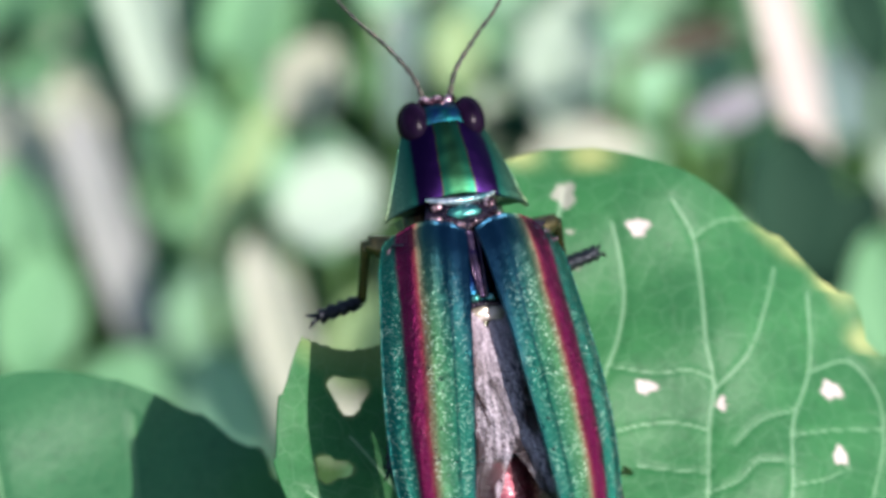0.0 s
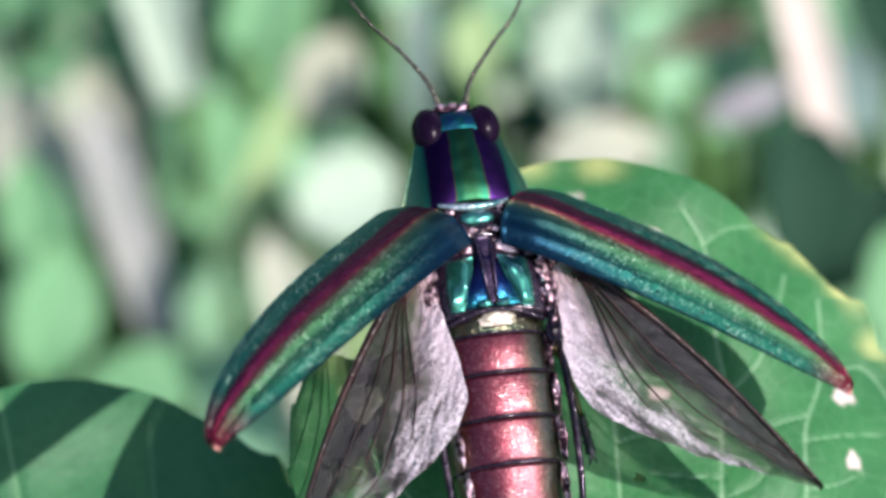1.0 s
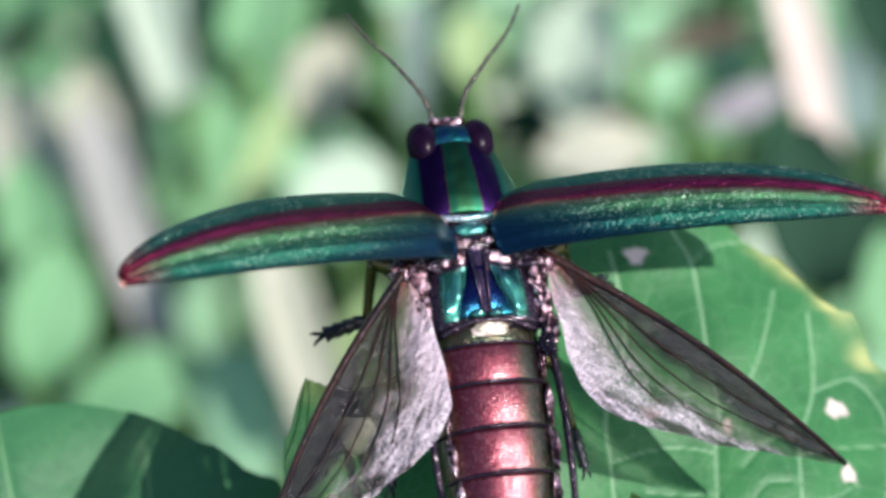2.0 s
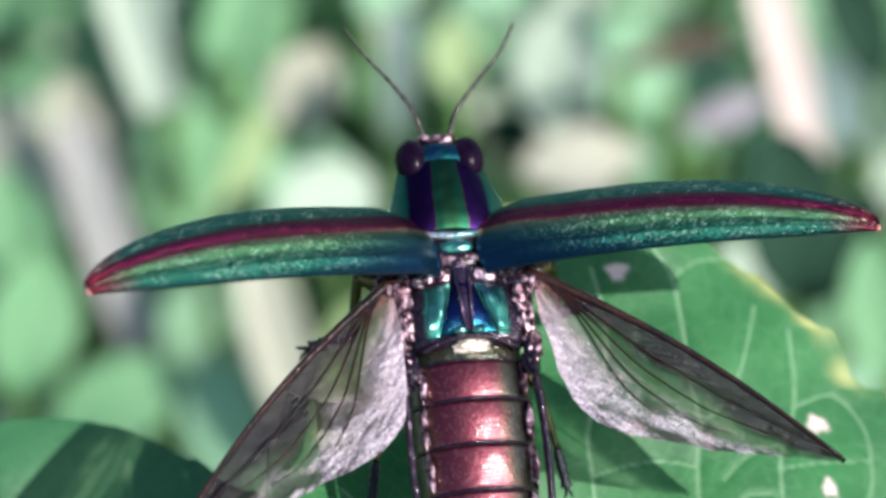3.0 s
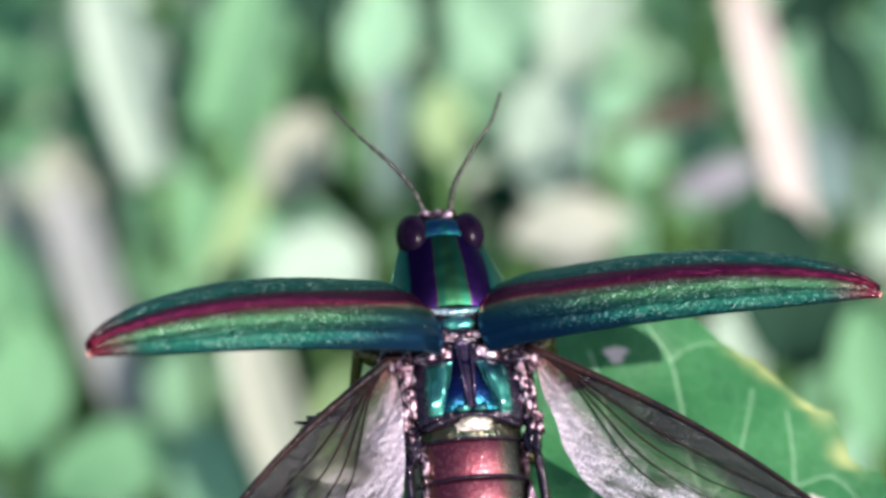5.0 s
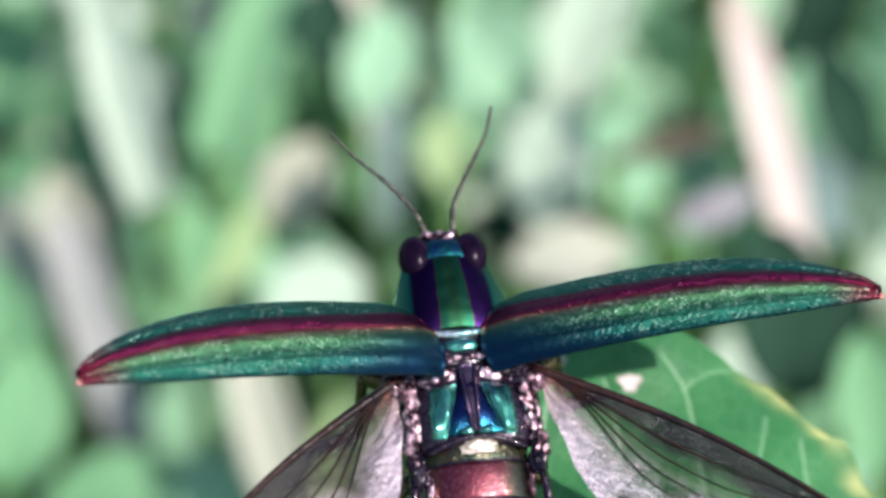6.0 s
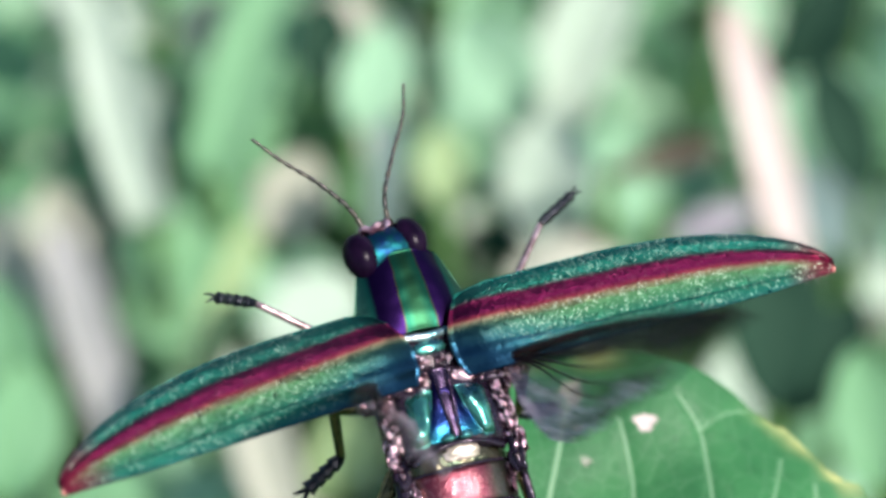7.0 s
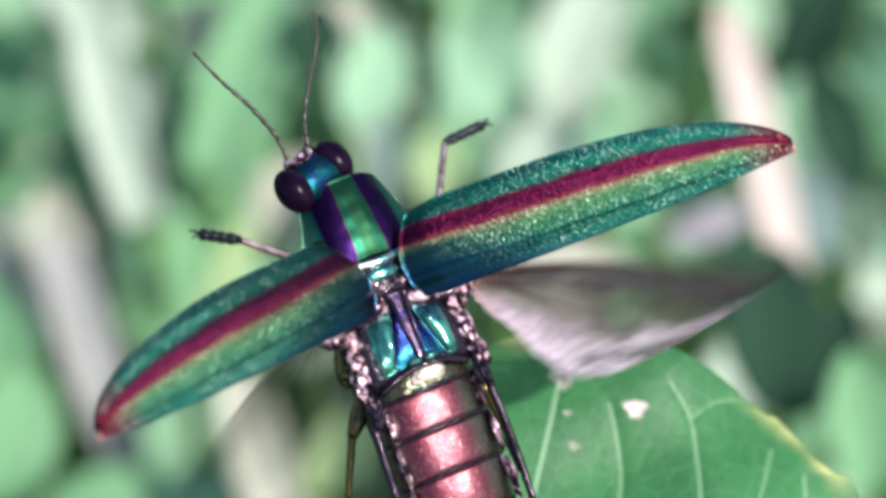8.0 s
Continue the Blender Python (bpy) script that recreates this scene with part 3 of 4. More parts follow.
    v, f = tube(smooth_path([(0, 0, -0.01), (0.008, 0.004, 0.12), (0.0, 0.01, 0.22), tuple(top)], 24), [0.0032 - 0.00007 * i for i in range(24)], 12)
    make("stem", v, f, STEM, shrub, scale=1.0)
    for b in (b1, b2):
        v, f = tube(smooth_path([tuple(top), tuple((top + b) / 2 + Vector((0, -0.003, -0.002))), tuple(b)], 12), 0.0008, 8)
        make("petiole", v, f, STEM, shrub, scale=1.0)
    tagged(shrub, "green shrub shoot with broad leaves eaten by insects", "shrub")
    return leaf, lower


# ---- the beetle ----
beetle = new("beetle")
tagged(beetle, "metallic green jewel beetle with red striped wing cases, taking off", "beetle")


def wing_case(side):
    """An elytron in millimetres: hinge at the origin, tip along -y, outer rim towards side * x."""
    nu, nv = 70, 34
    top, low, uvs = [], [], []
    for i in range(nu):
        u = i / (nu - 1)
        inner = -1.7 + 0.35 * u + 2.0 * max(0, u - 0.72) ** 1.6
        wide = 6.0 * (0.90 + 0.10 * min(1, u / 0.10) ** 0.5)
        wide *= (1 - max(0, (u - 0.25) / 0.765) ** 2.6) ** 0.62
        wide = max(wide, 0.35)
        for j in range(nv):
            v = j / (nv - 1)
            x = inner + wide * v
            y = -26.8 * u + 0.9 * (1 - (2 * v - 1) ** 2) * (1 - u) ** 8 - 0.5 * v * (1 - u) ** 6
            z = 0.75 + 0.25 * v - 1.9 * v**2.6 * (wide / 6.0) - 0.4 * max(0, 1 - u * 14) - 2.4 * u**2.2 + 0.5 * math.sin(math.pi * u)
            z += 0.05 * math.cos(v * 2 * math.pi * 4.5)
            z += 0.03 * noise.noise(Vector((x * 1.3, y * 0.8, side)))
            top.append((side * x, y, z))
            low.append((side * x, y, z - 0.16 - 0.10 * math.sin(math.pi * v)))
            uvs.append((u, v))
    n = len(top)
    rim = [i * nv for i in range(nu)] + [(nu - 1) * nv + j for j in range(1, nv)] + [i * nv + nv - 1 for i in range(nu - 2, -1, -1)] + list(range(nv - 2, 0, -1))
    f1, f2 = grid_faces(nu, nv), [f[::-1] for f in grid_faces(nu, nv, n)]
    sides = [(a, a + n, b + n, b) for a, b in zip(rim, rim[1:] + rim[:1])]
    faces = f1 + f2 + sides
    if side < 0:
        faces = [f[::-1] for f in faces]
    ob = make("wing_case", top + low, faces, SHELL, beetle, uvs + uvs, "metallic green wing case with a purple-red stripe")
    v, f = spheroid((side * -0.85, -26.65, -1.72), (0.30, 0.22, 0.16), 10, 14)
    make("wing_case_tip", v, f, PALE_TIP, ob, label="coral red tip")
    return ob


VIOLET = shiny("dark_violet", (0.030, 0.018, 0.040), (0.055, 0.032, 0.070), 0.25, 0.8, bump=0.2, coat=0.4)


def wedge_material():
    a = Mat("blue_wedge", 0.22, 1.0)
    co = a.coords("Object", 1000.0)
    y = a.math("ADD", a.axis(co, 1), a.math("MULTIPLY", a.noise(co, 0.8), 0.8))
    a.colour(a.ramp(a.math("DIVIDE", a.math("MULTIPLY", y, -1.0), 10.0), [(0.48, (0.012, 0.010, 0.045)), (0.62, (0.012, 0.03, 0.12)), (0.74, (0.010, 0.085, 0.11))]))
    a.bump(a.noise(co, 5.0), 0.25, 0.0002)
    return a.m


WEDGE = wedge_material()
PALE_TIP = shiny("coral_tip", (0.55, 0.18, 0.14), (0.70, 0.35, 0.28), 0.35, 0.4)


def hind_wing(side):
    """A membranous wing in millimetres: root at the origin, tip along -y, leading edge towards side * x."""
    nu, nv = 130, 48
    verts, uvs = [], []

    def lead(u):
        return 0.5 + 1.1 * math.sin(math.pi * u) - 0.6 * u

    def trail(u):
        a = min(1, u / 0.40)
        grow = 8.0 * math.sin(a * math.pi / 2) ** 1.2
        return lead(u) - grow * max(0.03, 1 - max(0, (u - 0.40) / 0.60) ** 1.45) - 0.1

    for i in range(nu):
        u = i / (nu - 1)
        a, b = trail(u), lead(u)
        for j in range(nv):
            v = j / (nv - 1)
            ragged = 0.25 * noise.noise(Vector((u * 14, side, 0))) * (1 - v) ** 4
            x = a + (b - a) * v + ragged
            z = 0.12 * math.cos(v * 2 * math.pi * 3.0) * (1 - 0.6 * v) * min(1, u * 4) + 0.30 * (0.3 - abs(noise.noise(Vector((x * 1.5 + u * 9, u * 6, side))))) * (1 - v * 0.8) + 0.10 * noise.noise(Vector((x * 3.2 - u * 12, u * 17, side))) * (1 - v) + 0.5 * noise.noise(Vector((x * 0.5, u * 6, side * 3))) * (1 - v) + 0.4 * u * u
            verts.append((side * x, -25.5 * u, z))
            uvs.append((u, v))
    faces = grid_faces(nu, nv)
    if side < 0:
        faces = [f[::-1] for f in faces]
    wing = make("hind_wing", verts, faces, MEMBRANE, beetle, uvs, "smoky translucent creased hind wing with painted silvery sheen")
    path = [(side * (lead(u) - 0.1), -25.5 * u, 0.1 + 0.4 * u * u) for u in np.linspace(0, 0.99, 24)]
    v, f = tube(path, [0.40 - 0.26 * (i / 23) ** 0.7 for i in range(24)], 10)
    make("leading_vein", v, f, VEIN, wing, label="dark reddish leading vein")
    for k, (share, end) in enumerate(((0.72, 0.96), (0.5, 0.86), (0.3, 0.7), (0.12, 0.5))):
        pts = []
        for q in np.linspace(0.02, end, 18):
            c = 0.9 + (share - 0.9) * min(1, q * 1.6)
            pts.append((side * (trail(q) + (lead(q) - trail(q)) * c), -25.5 * q, 0.12 + 0.3 * q * q))
        v, f = tube(pts, [0.10 - 0.003 * i for i in range(18)], 6)
        make("vein", v, f, VEIN, wing)
    return wing


def plate(name, edge_a, edge_b, y0, y1, bulge, base, material, label, folds, seed):
    """A curved plate of the thorax between two edges, with folds, in millimetres."""
    n = 26
    top = []
    for i in range(n):
        q = i / (n - 1)
        for j in range(n):
            s = j / (n - 1)
            x, y = edge_a(q) + (edge_b(q) - edge_a(q)) * s, y0 + (y1 - y0) * q
            round_off = (1 - abs(2 * s - 1) ** 3.5) * (1 - abs(2 * q - 1) ** 3.5)
            top.append((x, y, base + bulge * round_off - 0.05 * x * x + folds * noise.noise(Vector((x * 0.8, y * 0.8, seed))) * min(1, round_off * 2)))
    low = [(x, y, z - 0.5) for x, y, z in top]
    rim = [i * n for i in range(n)] + [(n - 1) * n + j for j in range(1, n)] + [i * n + n - 1 for i in range(n - 2, -1, -1)] + list(range(n - 2, 0, -1))
    m = n * n
    faces = [f[::-1] for f in grid_faces(n, n)] + grid_faces(n, n, m) + [(a, b, b + m, a + m) for a, b in zip(rim, rim[1:] + rim[:1])]
    if edge_a(0) < edge_b(0):
        faces = [f[::-1] for f in faces]
    return make(name, top + low, faces, material, beetle, label=label)


def antenna(side, pts):
    """A segmented antenna in millimetres from its socket at the origin; the first joint carries the others."""
    path = smooth_path([(0, 0, 0)] + pts, 67)
    first = None
    for k in range(11):
        seg = path[k * 6:k * 6 + 7]
        base = 0.19 - 0.008 * k
        radii = [base * (0.50 + 0.62 * math.sin(math.pi * min(1, (i / 6) * 0.72 + 0.08))) for i in range(7)]
        v, f = tube(seg, radii, 8)
        ob = make("antenna" if first is None else "antenna_joint", v, f, ANTENNA, beetle if first is None else first)
        first = first or ob
    return tagged(first, "thin dark segmented antenna")


def leg(name, pts, thick, shell):
    """A leg from hip at the origin: thigh, shin and foot as pieces of their own."""
    hip, knee, ankle, toe = [Vector(p) for p in pts]
    root = new(name)
    root.parent = beetle
    v, f = tube(smooth_path([hip, hip.lerp(knee, 0.5) + Vector((0, 0, 0.15)), knee], 12), [thick * (0.65 + 0.5 * math.sin(math.pi * i / 11)) for i in range(12)], 12)
    make("thigh", v, f, BRONZE, root)
    v, f = tube([knee.lerp(ankle, i / 9) for i in range(10)], [thick * (0.5 - 0.012 * i) for i in range(10)], 10)
    make("shin", v, f, shell, root)
    pieces = []
    for k in range(4):
        a, b = ankle.lerp(toe, k / 5), ankle.lerp(toe, (k + 1.15) / 5)
        pieces.append(tube([a.lerp(b, i / 5) for i in range(6)], [thick * (0.46 + 0.05 * i) for i in range(6)], 10))
    d = (toe - ankle).normalized()
    s = d.cross(Vector((0, 0, 1))).normalized()
    a = ankle.lerp(toe, 0.8)
    for q in (-1, 1):
        pieces.append(tube([a, toe + s * 0.35 * q * thick, toe + s * 0.6 * q * thick + d * 0.25 + Vector((0, 0, -0.25))], [thick * 0.22, thick * 0.16, thick * 0.05], 8))
    v, f = join(*pieces)
    foot = make("foot", [tuple(Vector(q) - ankle) for q in v], f, DARK_LEG, root, label="dark hairy foot with claws")
    foot.location = ankle * 0.001
    return root, foot, ankle * 0.001


def build_beetle():
    # head
    v, f = loft([oval(4.4, 2.6, 0.75, 1.9, -1.5, power=2.4), oval(5.5, 2.4, 1.05, 2.0, -1.5, power=2.4), oval(6.2, 2.1, 1.10, 2.0, -1.55, power=2.3), oval(6.75, 1.75, 0.95, 2.0, -1.7), oval(7.2, 1.35, 0.70, 1.8, -1.9), oval(7.5, 0.9, 0.3, 1.4, -2.1)])
    head = make("head", v, f, HEAD_GREEN, beetle, label="blue-green metallic head")
    for s in (-1, 1):
        v, f = spheroid((s * 1.96, 5.80, -1.50), (1.20, 1.66, 1.22))
        make("eye", v, f, EYE, head, label="large glossy plum-black eye")
        v, f = spheroid((s * 0.95, 7.45, -1.5), (0.42, 0.38, 0.36), 10, 14, 0.2, s)
        make("antenna_socket", v, f, COPPER, head)
    v, f = spheroid((0, 7.2, -1.45), (1.05, 0.42, 0.45), 14, 22, 0.45, 9.0)
    make("face", v, f, COPPER, head, label="pale coppery face between the antennae")
    # shield
    nu, nv = 30, 44
    top, bot = [], []
    for i in range(nu):
        q = i / (nu - 1)
        half = 2.95 + 2.1 * q + 0.2 * max(0, q - 0.85) / 0.15
        for j in range(nv):
            s = 2 * j / (nv - 1) - 1
            x = half * s
            y = 5.30 - 5.70 * q + 0.45 * (1 - s * s) * (1 - q) ** 2 + q**6 * (-0.5 * s**4 + 0.35 * math.exp(-((s / 0.4) ** 2)))
            z = -1.5 * abs(s) ** 2.4 * (0.8 + 0.4 * q) - 0.50 * (1 - q) ** 2.5 - 0.35 * q**5 + 0.04 * noise.noise(Vector((x * 1.2, y * 1.2, 5)))
            top.append((x, y, z))
            bot.append((x * 0.97, y * 0.985, min(z - 0.25, -1.2 - 2.2 * (1 - abs(s) ** 3))))
    n = len(top)
    rim = [i * nv for i in range(nu)] + [(nu - 1) * nv + j for j in range(1, nv)] + [i * nv + nv - 1 for i in range(nu - 2, -1, -1)] + list(range(nv - 2, 0, -1))
    faces = grid_faces(nu, nv) + [q[::-1] for q in grid_faces(nu, nv, n)] + [(a, a + n, b + n, b) for a, b in zip(rim, rim[1:] + rim[:1])]
    make("pronotum", top + bot, faces, SHIELD, beetle, label="green shield with two dark violet stripes")
    v, f = tube([(x, -0.62 + 0.07 * x * x, -0.14 - 0.05 * x * x) for x in np.linspace(-2.5, 2.5, 24)], [0.14 + 0.18 * math.sin(math.pi * k / 23) for k in range(24)], 12)
    make("pronotum_rim", v, f, PALE_RIM, beetle, label="bright pale teal rear rim")
    # neck plates
    v, f = loft([oval(-0.2, 2.4, 0.5, 2.4, -0.9), oval(-1.0, 2.6, 0.7, 2.6, -0.9), oval(-2.2, 2.9, 0.7, 2.8, -0.9), oval(-3.2, 3.4, 0.7, 3.0, -0.9)])
    make("mid_thorax", v, f, BLACK_SHELL, beetle, label="dark crinkled neck plate")
    v, f = spheroid((0, -1.40, -0.20), (1.2, 0.5, 0.25), 12, 20, 0.15, 1.0)
    make("scutellum", v, f, TEAL, beetle, label="small teal plate")
    for s in (-1, 1):
        for k, (x, y, z, r) in enumerate(((1.9, -0.9, -0.3, 0.42), (2.1, -1.9, -0.3, 0.5), (1.2, -2.3, -0.2, 0.38), (0.45, -2.35, -0.15, 0.32))):
            v, f = spheroid((s * x, y, z), (r, r * 0.7, r * 0.7), 8, 12, 0.5, k + s)
            make("neck_lobe", v, f, COPPER, beetle)
    # hind thorax
    v, f = loft([oval(-2.8, 3.2, 0.8, 3.0, -0.9, power=2.3), oval(-3.6, 3.8, 0.95, 3.2, -0.9, power=2.5), oval(-6.2, 4.0, 1.0, 3.4, -0.9, power=2.6), oval(-7.9, 3.9, 0.8, 3.4, -0.9, power=2.5), oval(-8.9, 3.8, 0.5, 3.2, -0.9)])
    make("hind_thorax", v, f, BLACK_SHELL, beetle, label="black-violet hind thorax")
    plate("thorax_wedge", lambda q: -(0.62 + 1.9 * q**1.25), lambda q: 0.62 + 1.9 * q**1.25, -3.3, -8.05, 0.30, 0.02, WEDGE, "deep blue wedge between the plates", 0.10, 6.0)
    plate("thorax_keel", lambda q: -0.42 + 0.22 * q, lambda q: 0.42 - 0.22 * q, -3.0, -7.9, 0.10, 0.26, VIOLET, "dark violet keel", 0.05, 7.0)
    for s in (-1, 1):
        plate("thorax_plate", lambda q: s * (0.85 + 1.2 * q**1.3), lambda q: s * (3.15 - 0.25 * (2 * q - 1) ** 4), -4.35, -8.15, 0.60, 0.10, TEAL, "bulging teal metallic plate", 0.34, 2.0 + s)
        plate("thorax_lobe", lambda q: s * (0.75 + 0.2 * q), lambda q: s * (2.9 - 0.3 * (1 - q) ** 2), -3.15, -4.3, 0.25, 0.08, COPPER, "", 0.5, 4.0 + s)
        v, f = tube([(s * 0.52, -3.0, 0.25), (s * 0.38, -5.2, 0.45), (s * 0.24, -7.9, 0.40)], [0.13, 0.13, 0.10], 8)
        make("thorax_ridge", v, f, VIOLET, beetle)
        v, f = spheroid((s * 0.62, -7.85, 0.22), (0.5, 0.3, 0.3), 10, 14, 0.25, s)
        make("thorax_knob", v, f, TEAL, beetle)
        # crumpled wing root
        for k, (x, y, z, rx, ry) in enumerate(((4.7, -3.5, -0.4, 0.75, 0.6), (4.4, -4.5, -0.3, 0.7, 0.65), (5.3, -4.2, -0.5, 0.65, 0.6), (3.5, -3.5, -0.3, 0.9, 0.8), (3.9, -3.9, -0.6, 0.8, 0.6), (3.9, -4.9, -0.6, 0.5, 1.0), (4.4, -5.0, -1.0, 0.4, 0.9), (4.1, -6.7, -0.7, 0.45, 1.2), (4.5, -8.3, -0.8, 0.45, 1.1), (4.2, -9.8, -0.9, 0.45, 1.0))):
            v, f = spheroid((s * x, y, z), (rx, ry, 0.5), 18, 26, 0.95, 3.0 * k + s)
            make("wing_root_lobe", v, f, COPPER if k % 3 else BLACK_SHELL, beetle, label="crumpled copper-pink wing root" if k % 3 else "")
    v, f = tube([(x, -8.25 - 0.07 * x * x, 0.12 - 0.06 * x * x) for x in np.linspace(-3.4, 3.4, 24)], 0.24, 10)
    make("thorax_rim", v, f, BLACK_SHELL, beetle, label="black arched rear rim")
    # pale lump of joint skin; the white highlight on it is painted in
    v, f = spheroid((0.1, -8.85, -0.12), (1.15, 0.55, 0.3), 14, 20, 0.5, 8.0)
    make("joint_skin", v, f, HIGHLIGHT_SKIN, beetle, label="pale glossy joint skin with its highlight in the colour")
    # abdomen
    y = -8.3
    widths = (3.9, 4.15, 4.3, 4.25, 4.0, 3.5, 2.6)
    lengths = (1.5, 2.7, 3.05, 3.1, 3.1, 3.0, 2.8)
    for k, (w, ln) in enumerate(zip(widths, lengths)):
        w2 = widths[min(k + 1, 6)] if k < 6 else 1.2
        rings = []
        for i, q in enumerate((0.0, 0.04, 0.12, 0.5, 0.85, 0.97, 1.04)):
            lift = (0.90, 0.98, 1.0, 1.005, 1.005, 0.985, 0.90)[i]
            ww = w + (w2 - w) * q
            rings.append(oval(y - ln * q, ww * (0.97 if i in (0, 6) else 1.0), 2.6 * lift * ww / 4.2, 1.6 * ww / 4.2, -2.6 + 0.15 * (y - ln * q + 8.3), power=2.05, n=40))
        v, f = loft(rings)
        make("abdomen_segment", v, f, FIRST_RING if k == 0 else CRIMSON, beetle, label="olive joint skin" if k == 0 else "")
        if k:
            arch = [p for p in oval(y, w * 0.985, 2.6 * w / 4.2, 1.6, -2.57 + 0.15 * (y + 8.3), power=2.05, n=48) if p[2] > -2.4 + 0.15 * (y + 8.3)]
            v, f = tube(arch, 0.13, 8)
            make("segment_seam", v, f, BLACK_SHELL, beetle, label="black seam between the segments")
        if 0 < k < 6:
            for s in (-1, 1):
                v, f = spheroid((s * w * 0.84, y - ln * 0.5, -0.95 + 0.15 * (y + 8.3)), (0.24, ln * 0.40, 0.34), 14, 18, 0.8, k + s)
                make("side_fold", v, f, COPPER, beetle)
        y -= ln
    for s in (-1, 1):
        pts = smooth_path([(s * 4.2, -7.5, -0.9), (s * 4.6, -12, -1.55), (s * 4.7, -17, -2.3), (s * 4.2, -23, -3.3), (s * 2.4, -28, -4.2)], 26)
        v, f = tube(pts, [0.34 - 0.006 * i for i in range(26)], 10)
        make("abdomen_margin", v, f, BLACK_SHELL, beetle, label="glossy black abdomen rim")
    v, f = loft([oval(4.5, 2.6, 0.4, 1.2, -3.2), oval(0, 3.6, 0.6, 1.4, -3.3), oval(-8, 4.1, 0.6, 1.3, -3.5), oval(-20, 3.7, 0.6, 0.6, -5.0), oval(-28, 1.2, 0.3, 0.3, -5.6)])
    make("underside", v, f, UNDERSIDE, beetle)
    cases = {s: wing_case(s) for s in (1, -1)}
    wings = {s: hind_wing(s) for s in (1, -1)}
    ant = {-1: antenna(-1, [(-0.35, 1.3, 0.2), (-2.0, 3.9, 0.6), (-4.0, 6.2, 0.8), (-5.4, 8.3, 0.8)]),
           1: antenna(1, [(0.3, 1.5, 0.2), (1.9, 4.3, 0.6), (3.7, 6.9, 0.8), (4.6, 9.0, 0.8)])}
    legs = {}
    for s, side in ((-1, "left"), (1, "right")):
        legs[s, "front"] = leg("front_leg", [(0, 0, 0), (s * 5.2, -0.8, 0.4), (s * 9.0, 4.6, -0.3), (s * 12.0, 6.8, -0.3)], 0.6, SHEEN_LEG)
        legs[s, "middle"] = leg("middle_leg", [(0, 0, 0), (s * 4.0, 1.5, 0.6), (s * 4.3, -1.5, -3.0), (s * 7.9, -2.1, -4.0)] if s < 0 else [(0, 0, 0), (4.6, 1.6, 0.2), (5.4, -0.8, -3.0), (8.6, 0.2, -3.6)], 0.85, BRONZE)
        legs[s, "hind"] = leg("hind_leg", [(0, 0, 0), (s * 2.8, -3.2, -0.4), (s * 4.0, -7.0, -2.8), (s * 4.6, -10.0, -4.0)], 0.6, BRONZE)
    return head, cases, wings, ant, legs


ground()
undergrowth()
dry_stalk((0.0483, 0.0306, -0.2300), 0.0450, 0.0067, -15, STRAW, "pale straw-coloured dry stalk standing among green herbs", 0.1, 0, 12090)
dry_stalk((-0.0505, 0.0031, -0.2600), 0.0390, 0.0085, -18, ASH_STRAW, "greyish white dry stalk leaning in the herbs", 0.1, 0, 9570)
dry_stalk((-0.0231, -0.0121, -0.2350), 0.0300, 0.0092, -15, FADED, "beige dry stalk half hidden by green herbs", 0.1, 0, 5670)
grass_blade((-0.0460, 0.0387, -0.2500), 0.0369, 0.0096, -12, PALE_GREEN, "broad pale grass blade bleached by the sun", 0.1, 0, 13170)
grass_blade((-0.0318, 0.0281, -0.2700), 0.0577, 0.0131, 17, GRASS, "broad mid-green grass blade leaning over", 0.1, 0, 9430)
grass_blade((-0.0298, 0.0092, -0.2450), 0.0266, 0.0058, 20, YELLOW_GREEN, "narrow yellow-green grass blade in the sun", 0.1, 0, 6050)
grass_blade((-0.0062, 0.0376, -0.2800), 0.0375, 0.0054, 3, BLUE_GREEN, "narrow blue-grey grass blade standing upright", 0.1, 0, 6930)
grass_blade((-0.0162, 0.0465, -0.3000), 0.0390, 0.0111, 10, GRASS, "broad mid-green grass blade standing upright", 0.1, 0, 10040)
grass_blade((0.0242, 0.0511, -0.2900), 0.0382, 0.0137, 25, PALE_GREEN, "broad pale grass blade bending in the sun", 0.1, 0, 12000)
herb_leaf((0.0025, 0.0288, -0.2400), 0.0115, 0.0074, 0, YELLOW_GREEN, "small yellow-green herb leaf in full sun", 0.1, 0, 4840)
herb_leaf((-0.0160, 0.0065, -0.2300), 0.0160, 0.0136, 60, PALE_GREEN, "round pale herb leaf shining in the sun", 0.1, 0, 3450)
herb_leaf((-0.0209, 0.0259, -0.2700), 0.0149, 0.0114, 30, FADED, "withered beige-green herb leaf", 0.1, 0, 7370)
herb_leaf((0.0185, 0.0284, -0.2600), 0.0197, 0.0146, 10, PALE_GREEN, "oval pale green herb leaf in full sun", 0.1, 0, 7340)
herb_leaf((0.0206, 0.0136, -0.2400), 0.0181, 0.0098, 80, FADED, "withered beige-green herb leaf lying flat", 0.1, 0, 5280)
herb_leaf((0.0575, -0.0072, -0.1900), 0.0190, 0.0110, -10, GRASS, "large light green herb leaf in full sun", 0.1, 0, 9600)
herb_leaf((0.0102, 0.0456, -0.2700), 0.0201, 0.0149, -30, LIGHT_GREEN, "large light green herb leaf in full sun", 0.1, 0, 8780)
herb_leaf((-0.0334, 0.0528, -0.2800), 0.0125, 0.0098, 0, FADED, "withered beige-green herb leaf", 0.1, 0, 13650)
herb_leaf((0.0434, 0.0215, -0.2600), 0.0146, 0.0051, 70, MAUVE, "narrow greyish mauve dead leaf", 0.1, 0, 10160)
